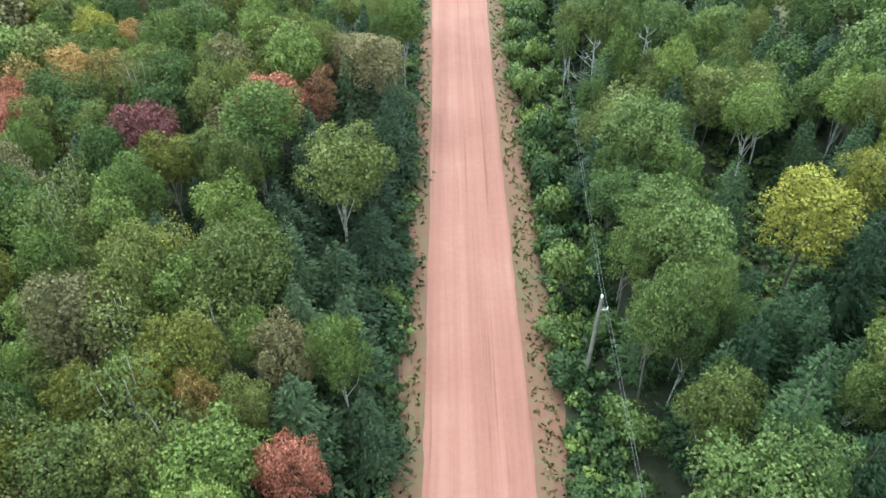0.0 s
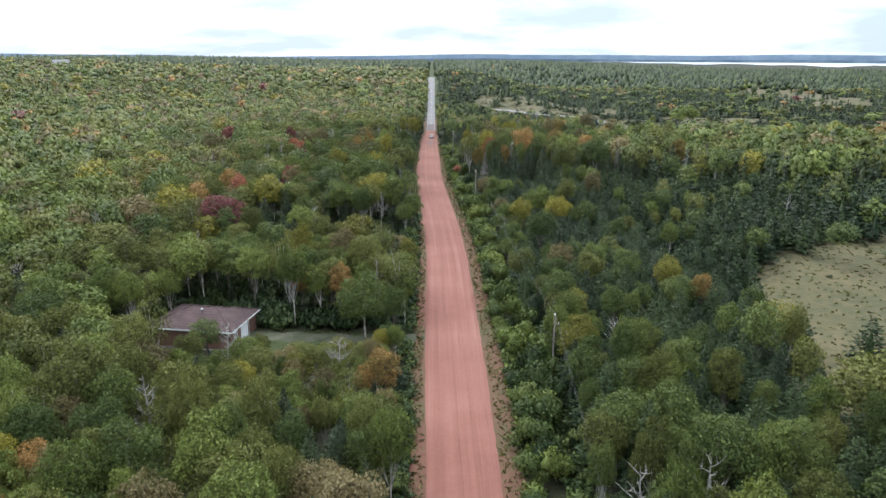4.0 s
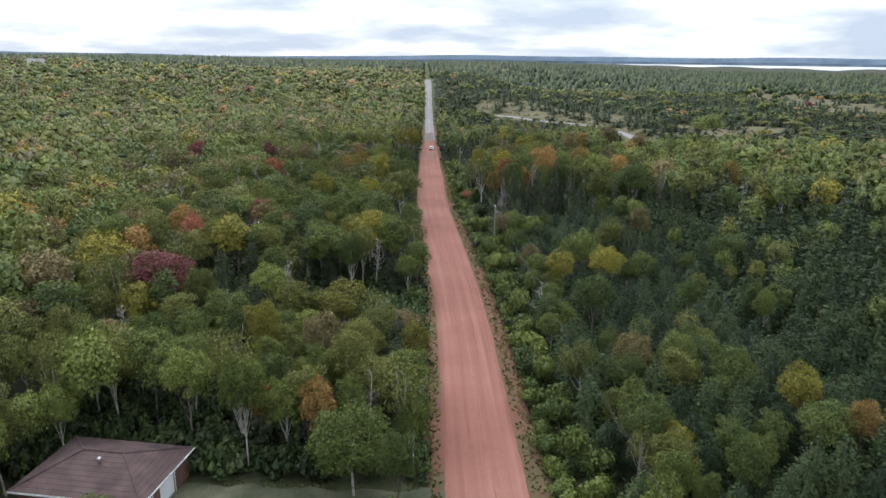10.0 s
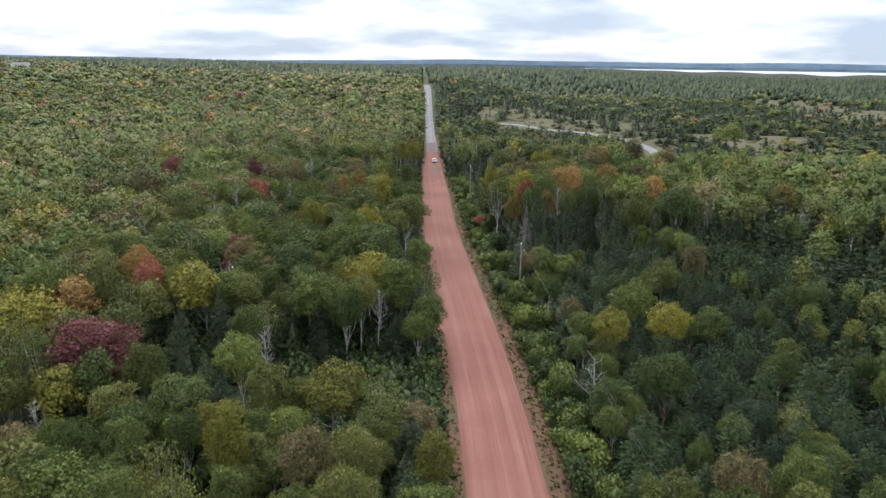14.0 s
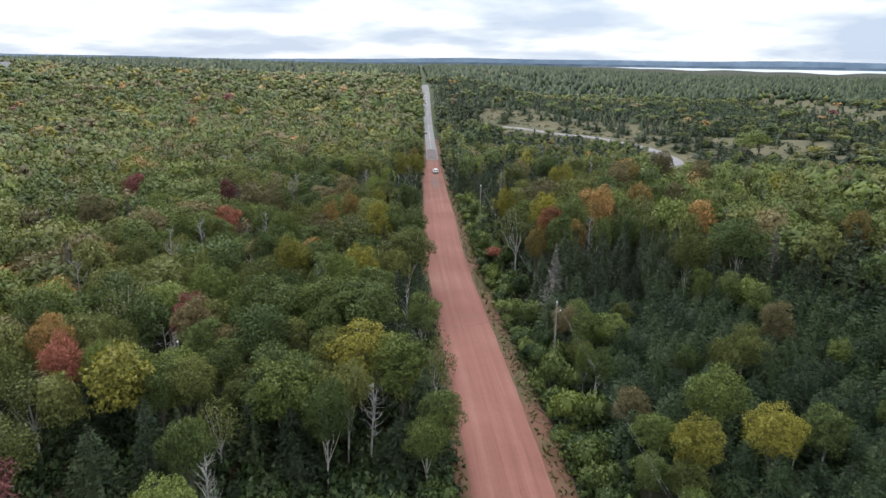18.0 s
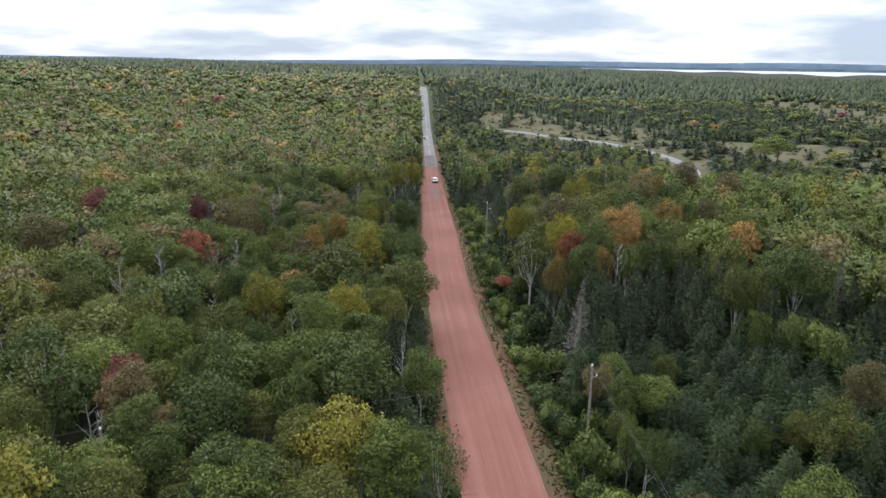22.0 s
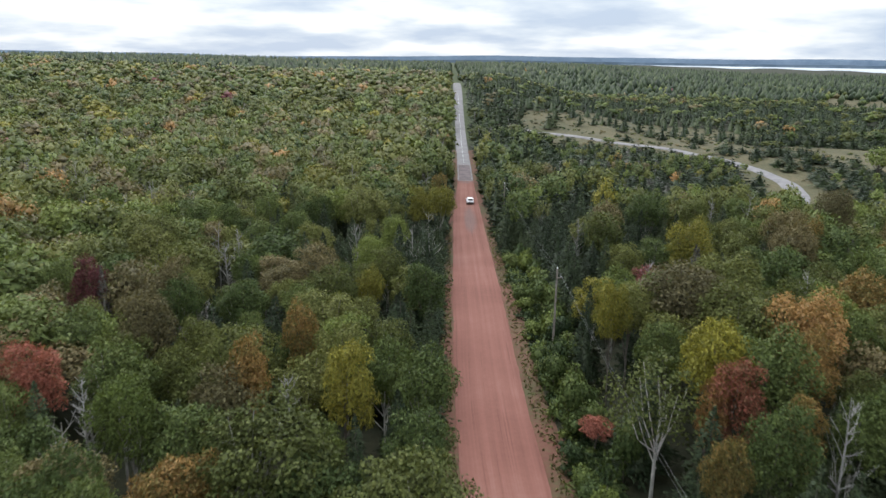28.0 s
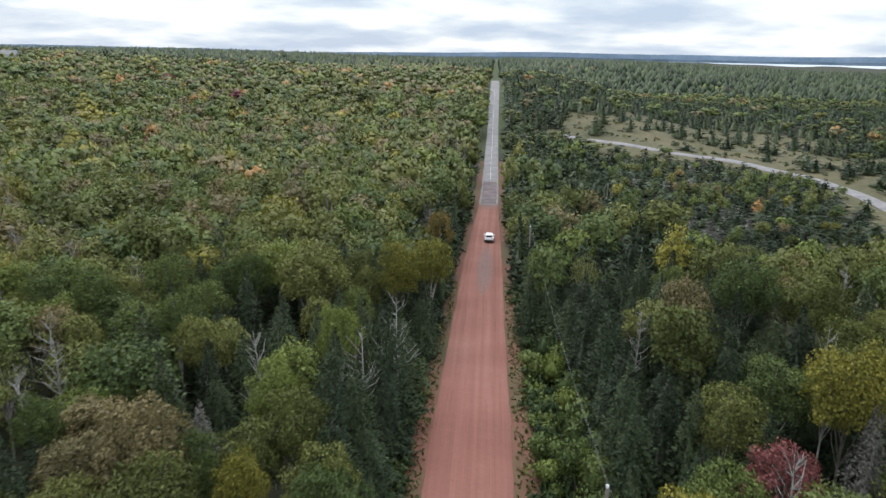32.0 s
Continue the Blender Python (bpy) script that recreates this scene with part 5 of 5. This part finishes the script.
# ---- the yard: house, drive, round birch ----
def build_house():
    hx, hy, turn = -32.1, 110.8, -9.7
    gz = float(ground_z(hx, hy))
    root = thing("house", "low brown house with hipped shingle roof, garage door and white trim", "house", (hx, hy, gz), turn)
    L, D, H = 5.6, 4.05, 2.75           # half length (across the drive), half width, height of the wall
    bm = bmesh.new()
    box(bm, -L - 0.08, -D - 0.08, -0.4, L + 0.08, D + 0.08, 0.18, 0.02)
    part("foundation", bm, GRAVEL, root, "grey concrete foundation")
    t = 0.2
    for nm, b in (("wall", (-L, -D, 0.18, L, -D + t, H)), ("wall", (-L, D - t, 0.18, L, D, H)), ("wall", (-L, -D + t, 0.18, -L + t, D - t, H))):
        bm = bmesh.new()
        box(bm, *b)
        w = part(nm, bm, SIDING, root)
        lo, hi = b[2], b[5]
        along_x = (b[3] - b[0]) > 1
        for i in range(11):
            z0 = lo + (hi - lo) * i / 11
            bm = bmesh.new()
            if along_x:
                yy = b[1] - 0.03 if b[1] < 0 else b[4]
                box(bm, b[0], yy, z0 + 0.01, b[3], yy + 0.03, z0 + 0.225, 0.006)
            else:
                box(bm, b[0] - 0.03, b[1], z0 + 0.01, b[0], b[4], z0 + 0.225, 0.006)
            part("siding_board", bm, SIDING, w)
    # front wall with its two openings
    g0, g1, m0, m1 = -0.9, 1.5, -3.05, -2.15
    fw = None
    for y0, y1, z0, z1 in ((-D + t, m0, 0.18, H), (m1, g0, 0.18, H), (g1, D - t, 0.18, H), (m0, m1, 2.2, H), (g0, g1, 2.35, H)):
        bm = bmesh.new()
        box(bm, L - t, y0, z0, L, y1, z1)
        w = part("wall", bm, SIDING, root)
        n = max(1, int((z1 - z0) / 0.234))
        for i in range(n):
            bm = bmesh.new()
            box(bm, L, y0, z0 + (z1 - z0) * i / n + 0.01, L + 0.03, y1, z0 + (z1 - z0) * (i + 1) / n - 0.01, 0.006)
            part("siding_board", bm, SIDING, w)
    bm = bmesh.new()
    box(bm, L - 0.14, g0, 0.18, L - 0.08, g1, 2.35)
    gd = part("garage_door", bm, WHITE, root, "white panelled garage door")
    for i in range(4):
        for j in range(4):
            bm = bmesh.new()
            y0 = g0 + 0.08 + j * 0.58
            z0 = 0.24 + i * 0.525
            box(bm, L - 0.08, y0, z0, L - 0.055, y0 + 0.52, z0 + 0.46, 0.012)
            part("door_panel", bm, WHITE, gd)
    bm = bmesh.new()
    box(bm, L - 0.14, m0, 0.18, L - 0.08, m1, 2.2)
    md = part("door", bm, WHITE, root, "white side door with a small pane")
    bm = bmesh.new()
    box(bm, L - 0.08, m0 + 0.22, 1.35, L - 0.065, m1 - 0.22, 1.95, 0.005)
    part("pane", bm, GLASS_DARK, md)
    bm = bmesh.new()
    box(bm, L - 0.08, m1 - 0.16, 1.05, L - 0.01, m1 - 0.08, 1.13, 0.02)
    part("door_handle", bm, RIM, md)
    for y0, y1, z1 in ((m0, m1, 2.2), (g0, g1, 2.35)):
        for b in ((y0 - 0.09, 0.18, y0, z1 + 0.09), (y1, 0.18, y1 + 0.09, z1 + 0.09), (y0, z1, y1, z1 + 0.09)):
            bm = bmesh.new()
            box(bm, L + 0.032, b[0], b[1], L + 0.055, b[2], b[3], 0.004)
            part("door_trim", bm, WHITE, root)
    # hipped roof with overhang and thickness
    ex, ey, ez, rz_, rl = L + 0.5, D + 0.5, H + 0.02, H + 1.85, L - D + 0.35
    bm = bmesh.new()
    lo = [bm.verts.new(p) for p in ((-ex, -ey, ez), (ex, -ey, ez), (ex, ey, ez), (-ex, ey, ez))]
    hi = [bm.verts.new((p.co.x, p.co.y, p.co.z + 0.16)) for p in lo]
    r0, r1 = bm.verts.new((-rl, 0, rz_)), bm.verts.new((rl, 0, rz_))
    bm.faces.new(lo[::-1])
    for i in range(4):
        bm.faces.new((lo[i], lo[(i + 1) % 4], hi[(i + 1) % 4], hi[i]))
    bm.faces.new((hi[0], hi[1], r1, r0))
    bm.faces.new((hi[1], hi[2], r1))
    bm.faces.new((hi[2], hi[3], r0, r1))
    bm.faces.new((hi[3], hi[0], r0))
    roof = part("roof", bm, ROOF, root, "dark brown asphalt shingle hip roof")
    # shingle courses, stepped a little
    for k in range(1, 9):
        f = k / 9
        x0, y0 = ex + (rl - ex) * f, ey * (1 - f)
        z0 = ez + 0.16 + (rz_ - ez - 0.16) * f
        bm = bmesh.new()
        ring = []
        for s, dz in ((0.10, -0.045), (0.0, 0.012), (-0.07, 0.035)):
            g = f - s * 0.10
            xx, yy, zz = ex + (rl - ex) * g, ey * (1 - g), ez + 0.16 + (rz_ - ez - 0.16) * g + dz * 0.5 + 0.01
            ring.append([bm.verts.new(p) for p in ((-xx, -yy, zz), (xx, -yy, zz), (xx, yy, zz), (-xx, yy, zz))])
        for a, b in zip(ring[:-1], ring[1:]):
            for i in range(4):
                bm.faces.new((a[i], a[(i + 1) % 4], b[(i + 1) % 4], b[i]))
        part("shingle_course", bm, ROOF, roof)
    for sx in (-1, 1):
        for sy in (-1, 1):
            v, f = tube([(sx * ex, sy * ey, ez + 0.17), (sx * rl, 0, rz_ + 0.02)], [0.09, 0.09], 6)
            part("hip_cap", mesh_from("hip_cap", v, f, [ROOF]), ROOF, roof)
    v, f = tube([(-rl, 0, rz_ + 0.02), (rl, 0, rz_ + 0.02)], [0.10, 0.10], 6)
    part("ridge_cap", mesh_from("ridge_cap", v, f, [ROOF]), ROOF, roof)
    for b in ((-ex - 0.03, -ey - 0.03, ex + 0.03, -ey), (-ex - 0.03, ey, ex + 0.03, ey + 0.03), (-ex - 0.03, -ey, -ex, ey), (ex, -ey, ex + 0.03, ey)):
        bm = bmesh.new()
        box(bm, b[0], b[1], ez - 0.04, b[2], b[3], ez + 0.14, 0.006)
        part("fascia", bm, WHITE, root, "white fascia board")
    v, f = tube([(0.3, -1.1, rz_ - 0.7), (0.3, -1.1, rz_ - 0.05)], [0.13, 0.13], 10)
    vent = part("roof_vent", mesh_from("roof_vent", v, f, [RIM], smooth=True), RIM, root, "shiny metal roof vent")
    v, f = join(tube([(0.3, -1.1, rz_ - 0.05), (0.3, -1.1, rz_ + 0.05), (0.3, -1.1, rz_ + 0.16)], [0.22, 0.22, 0.01], 10))
    part("cap", mesh_from("cap", v, f, [RIM], smooth=True), RIM, vent)


def build_drive():
    n, m = 22, 9
    v, f = [], []
    for i in range(n + 1):
        x = -26.2 + 24.5 * i / n
        cy = 110.4 + 0.3 * math.sin(x * 0.2)
        w = 1.9 + 0.35 * math.sin(i * 1.3) - 0.4 * (i / n)
        for j in range(m + 1):
            u = -1 + 2 * j / m
            y = cy + u * w + 0.15 * math.sin(i * 2.1 + j)
            v.append((x, y, float(ground_z(x, y)) + 0.05 + 0.05 * (1 - u * u) - 0.1 * (abs(u) > 0.95)))
    for i in range(n):
        for j in range(m):
            a = i * (m + 1) + j
            f.append((a, a + m + 1, a + m + 2, a + 1))
    tagged(new("driveway", mesh_from("driveway", v, f, [DRIVE], smooth=True)), "grassy gravel drive from house to road", "driveway", kind="structure")


def build_lane():
    """A clay lane that leaves the road to the west, under the side wires."""
    n, m = 36, 6
    v, f = [], []
    for i in range(n + 1):
        t = i / n
        x = -1.0 - 88.0 * t
        cy = 177.0 - 12.5 * float(sm(0.0, 0.45, t)) - 7.0 * t
        w = 1.8 + 3.6 * (1 - t) ** 14
        for j in range(m + 1):
            u = -1 + 2 * j / m
            y = cy + u * w
            v.append((x, y, float(ground_z(x, y)) + 0.06 + 0.05 * (1 - u * u) - 0.1 * (abs(u) > 0.95)))
    for i in range(n):
        for j in range(m):
            a = i * (m + 1) + j
            f.append((a, a + 1, a + m + 2, a + m + 1))
    me = mesh_from("lane", v, f, [CLAY], smooth=True)
    uv = me.uv_layers.new(name="UVMap")
    for lp in me.loops:
        c = me.vertices[lp.vertex_index].co
        uv.data[lp.index].uv = (c.y - 165, c.x)
    tagged(new("lane", me), "narrow red clay lane branching off under the trees", "lane", kind="structure")


build_lane()
DRIVE = surface("grassy_gravel", (0.030, 0.038, 0.018), (0.090, 0.090, 0.062), 0.35, 0.95, 0.6, 14)
build_house()
build_drive()
near_tree("birch_tree", {21: broadleaf(301, 10, 3.6, 11000, 0.13, 40, 0.06, core=0, lump=0.27, rough=0.55)}, 21, "bright", -10.0, 110.6, 0.98, 1.08, "large rounded light green birch beside the drive", "tree")
near_tree("birch_tree", {22: broadleaf(302, 10, 2.1, 3000, 0.13, 16, 0.50, core=0, lump=0.34)}, 22, "olive", -21.4, 117.0, 1.05, 1.0, "slender birch with a long white trunk behind the lawn", "tree")
near_tree("dead_tree", {23: snag(310, 10, 14, 2.6)}, 23, "dead", -9.2, 116.6, 0.95, 1.0, "bleached broken dead tree behind the birch", "tree")
for i, (x, y, tall) in enumerate(((-24.2, 93.5, 8.6), (-11.2, 92.2, 7.6), (20.4, 97.6, 7.4), (22.4, 94.8, 6.4))):
    near_tree("dead_tree", {30 + i: snag(320 + i, 10, 26, 3.4)}, 30 + i, "dead", x, y, tall / 10, 0.9, "bleached dead tree with spreading bare limbs", "tree")


# ---- power line ----
def pole(x, y, h, label, turn=0.0, arm=True):
    z = float(ground_z(x, y))
    root = thing("utility_pole", label, "utility pole", (x, y, z), turn, "poles along the road")
    v, f = tube([(0, 0, -0.4), (0.01, 0, h * 0.5), (0, 0, h)], [0.15, 0.125, 0.10], 10)
    part("shaft", mesh_from("shaft", v, f, [POLE_WOOD], smooth=True), POLE_WOOD, root)
    v, f = tube([(0, 0, h), (0, 0, h + 0.10), (0, 0, h + 0.24), (0, 0, h + 0.27)], [0.05, 0.09, 0.075, 0.01], 8)
    part("top_insulator", mesh_from("top_insulator", v, f, [CERAMIC], smooth=True), CERAMIC, root, "white ceramic insulator")
    if arm:
        bm = bmesh.new()
        box(bm, 0.09, -0.05, h - 1.15, 0.55, 0.05, h - 1.03, 0.01)
        br = part("bracket", bm, POLE_WOOD, root)
        v, f = tube([(0.5, 0, h - 1.03), (0.5, 0, h - 0.93), (0.5, 0, h - 0.83)], [0.03, 0.07, 0.02], 8)
        part("insulator", mesh_from("insulator", v, f, [CERAMIC], smooth=True), CERAMIC, br)
    return Vector((x, y, z + h))


def wire(a, b, sag, name="power_line"):
    pts, n = [], 18
    for i in range(n + 1):
        t = i / n
        p = a.lerp(b, t)
        p.z -= sag * 4 * t * (1 - t)
        pts.append(p[:])
    v, f = tube(pts, [0.009] * (n + 1), 4)
    tagged(new(name, mesh_from(name, v, f, [WIRE], smooth=True)), "thin grey overhead wire sagging between two poles", "power line", group="overhead wires")


tops = []
for i, (px, py) in enumerate(POLES):
    tops.append(pole(px, py, (8.2, 7.6, 8.2, 10.3, 12.2, 11.0, 10.0, 9.5, 9.0, 9.0, 9.0)[i], "weathered grey wooden utility pole with white insulator"))
for a, b in zip(tops[:-1], tops[1:]):
    wire(a + Vector((0, 0, 0.22)), b + Vector((0, 0, 0.22)), 1.1)
    wire(a + Vector((0.5, 0, -0.85)), b + Vector((0.5, 0, -0.85)), 1.3)
side_a = pole(-32.7, 175.3, 9.0, "wooden utility pole among the trees beside a lane", 70)
side_b = pole(-92.0, 158.0, 9.0, "wooden utility pole among the trees beside a lane", 70)
for a, b in ((tops[3], side_a), (side_a, side_b)):
    wire(a + Vector((0, 0, 0.2)), b + Vector((0, 0, 0.2)), 0.9)
    wire(a + Vector((0, 0, -0.9)), b + Vector((0, 0, -0.9)), 1.0)


# ---- the car ----
def car(x, y, turn, label):
    z = float(road_z(y)) + 0.16
    root = thing("car", label, "car", (x, y, z), turn)
    # stations along the length: y, half width, sill, shoulder height
    bm = bmesh.new()
    st = ((-2.15, 0.70, 0.45, 0.80), (-2.05, 0.86, 0.28, 0.98), (-1.5, 0.92, 0.24, 1.02), (-0.2, 0.93, 0.22, 1.00), (1.0, 0.92, 0.22, 0.96), (1.6, 0.90, 0.25, 0.90), (2.05, 0.80, 0.30, 0.74), (2.18, 0.60, 0.42, 0.62))
    rings = []
    for yy, w, lo, hi in st:
        m = (lo + hi) / 2
        rings.append([bm.verts.new(p) for p in ((-w * 0.9, yy, lo), (-w, yy, m), (-w * 0.96, yy, hi), (-w * 0.6, yy, hi + 0.035), (w * 0.6, yy, hi + 0.035), (w * 0.96, yy, hi), (w, yy, m), (w * 0.9, yy, lo))])
    for a, b in zip(rings[:-1], rings[1:]):
        for i in range(8):
            bm.faces.new((a[i], b[i], b[(i + 1) % 8], a[(i + 1) % 8]))
    bm.faces.new(rings[0])
    bm.faces.new(rings[-1][::-1])
    bmesh.ops.recalc_face_normals(bm, faces=bm.faces)
    body = part("body", bm, CAR_WHITE, root, "white painted car body")
    bm = bmesh.new()
    cab = ((-1.98, 0.74, 1.0, 0.74, 1.02), (-1.55, 0.80, 1.0, 0.60, 1.50), (-0.6, 0.82, 1.0, 0.64, 1.58), (0.35, 0.82, 0.98, 0.62, 1.52), (1.25, 0.80, 0.96, 0.76, 0.99))
    rings = [[bm.verts.new(p) for p in ((-w0, yy, z0), (-w1, yy, z1), (w1, yy, z1), (w0, yy, z0))] for yy, w0, z0, w1, z1 in cab]
    for a, b in zip(rings[:-1], rings[1:]):
        for i in range(3):
            bm.faces.new((a[i], b[i], b[i + 1], a[i + 1]))
    bm.faces.new(rings[0])
    bm.faces.new(rings[-1][::-1])
    bmesh.ops.recalc_face_normals(bm, faces=bm.faces)
    part("cabin", bm, CAR_WHITE, root)

    def quad(name, pts, mat, lab="", parent=root):
        q = bmesh.new()
        vs = [q.verts.new(p) for p in pts]
        q.faces.new(vs)
        ext = bmesh.ops.extrude_face_region(q, geom=q.faces[:])
        nrm = (vs[1].co - vs[0].co).cross(vs[2].co - vs[0].co).normalized()
        for v in (e for e in ext["geom"] if isinstance(e, bmesh.types.BMVert)):
            v.co += nrm * 0.015
        bmesh.ops.recalc_face_normals(q, faces=q.faces)
        return part(name, q, mat, parent, lab)

    quad("rear_window", [(-0.66, -1.97, 1.08), (0.66, -1.97, 1.08), (0.55, -1.62, 1.47), (-0.55, -1.62, 1.47)], GLASS_DARK, "dark rear window")
    quad("windscreen", [(0.68, 1.16, 1.05), (-0.68, 1.16, 1.05), (-0.56, 0.42, 1.50), (0.56, 0.42, 1.50)], GLASS_DARK, "dark windscreen")
    for s in (-1, 1):
        for y0, y1 in ((-1.45, -0.65), (-0.58, 0.28)):
            p = [(s * 0.83, y0, 1.04), (s * 0.84, y1, 1.04), (s * 0.675, y1 - 0.03, 1.48), (s * 0.665, y0 + 0.06, 1.48)]
            quad("side_window", p if s > 0 else p[::-1], GLASS_DARK)
        quad("tail_light", [(s * 0.55, -2.10, 0.80), (s * 0.80, -2.08, 0.80), (s * 0.80, -2.03, 0.97), (s * 0.58, -2.07, 0.97)][::s], TAIL, "red tail light")
        quad("headlight", [(s * 0.45, 2.12, 0.60), (s * 0.74, 2.05, 0.62), (s * 0.74, 2.0, 0.74), (s * 0.5, 2.08, 0.70)][::-s], CERAMIC, "clear headlight")
        b2 = bmesh.new()
        box(b2, min(s * 0.92, s * 1.10), 0.62, 0.98, max(s * 0.92, s * 1.10), 0.76, 1.12, 0.03)
        part("mirror", b2, CAR_WHITE, root)
    b2 = bmesh.new()
    box(b2, -0.72, -2.22, 0.34, 0.72, -2.06, 0.60, 0.05)
    part("rear_bumper", b2, RUBBER, root, "dark plastic rear bumper")
    quad("number_plate", [(-0.24, -2.19, 0.66), (0.24, -2.19, 0.66), (0.24, -2.17, 0.78), (-0.24, -2.17, 0.78)], WHITE)
    for sx in (-1, 1):
        for yy in (-1.35, 1.35):
            prof = ((0.19, -0.10), (0.30, -0.11), (0.335, -0.07), (0.335, 0.07), (0.30, 0.11), (0.19, 0.10))
            vs, fs, k = [], [], 20
            for i in range(k):
                a = 2 * math.pi * i / k
                vs += [(sx * 0.83 + t, yy + r * math.cos(a), 0.335 + r * math.sin(a)) for r, t in prof]
            for i in range(k):
                for j in range(5):
                    a, b = i * 6 + j, ((i + 1) % k) * 6 + j
                    fs.append((a, b, b + 1, a + 1))
            wheel = part("wheel", mesh_from("tyre", vs, fs, [RUBBER], smooth=True), RUBBER, root, "black tyre")
            v, f = tube([(sx * 0.83 - 0.09, yy, 0.335), (sx * 0.83 + 0.09, yy, 0.335)], [0.20, 0.20], 14)
            b2 = bmesh.new()
            r = bmesh.ops.create_cone(b2, cap_ends=True, segments=14, radius1=0.20, radius2=0.16, depth=0.17)
            bmesh.ops.rotate(b2, verts=b2.verts, matrix=Matrix.Rotation(radians(90 * sx), 3, "Y"))
            bmesh.ops.translate(b2, verts=b2.verts, vec=(sx * 0.84, yy, 0.335))
            part("rim", b2, RIM, wheel)


CAR_Y = 358.0
car(float(road_x(CAR_Y)) + 0.85, CAR_Y, 1.0, "white compact car driving on the red clay road")


# ---- small things along the way ----
def green_sign():
    x, y = -6.3, 182.7
    root = thing("road_sign", "small green road sign on a post among bushes", "road sign", (x, y, float(ground_z(x, y))), 8)
    v, f = tube([(0, 0, -0.3), (0, 0, 2.5)], [0.04, 0.04], 6)
    part("post", mesh_from("post", v, f, [RIM], smooth=True), RIM, root)
    bm = bmesh.new()
    box(bm, -0.45, -0.02, 2.15, 0.45, 0.02, 2.45, 0.01)
    part("panel", bm, GREEN_SIGN, root, "green sign panel")


def far_house(x, y, w, d, h, turn, label):
    z = float(ground_z(x, y))
    root = thing("farmhouse", label, "house", (x, y, z), turn)
    bm = bmesh.new()
    box(bm, -w, -d, -1, w, d, h)
    part("wall", bm, WHITE, root)
    bm = bmesh.new()
    a = [bm.verts.new(p) for p in ((-w - 0.4, -d - 0.5, h - 0.1), (w + 0.4, -d - 0.5, h - 0.1), (w + 0.4, d + 0.5, h - 0.1), (-w - 0.4, d + 0.5, h - 0.1), (-w - 0.4, 0, h + d * 0.9), (w + 0.4, 0, h + d * 0.9))]
    for q in ((0, 1, 5, 4), (2, 3, 4, 5), (1, 2, 5), (3, 0, 4), (3, 2, 1, 0)):
        bm.faces.new([a[i] for i in q])
    part("roof", bm, GRAVEL, root, "pale grey gable roof")
    for i in range(3):
        bm = bmesh.new()
        box(bm, -w * 0.7 + i * w * 0.55, -d - 0.05, h * 0.45, -w * 0.7 + i * w * 0.55 + 1.0, -d, h * 0.75)
        part("window", bm, GLASS_DARK, root)


green_sign()
far_house(-362, 736, 7, 5, 7, 12, "white farmhouse with grey roof rising above the trees")
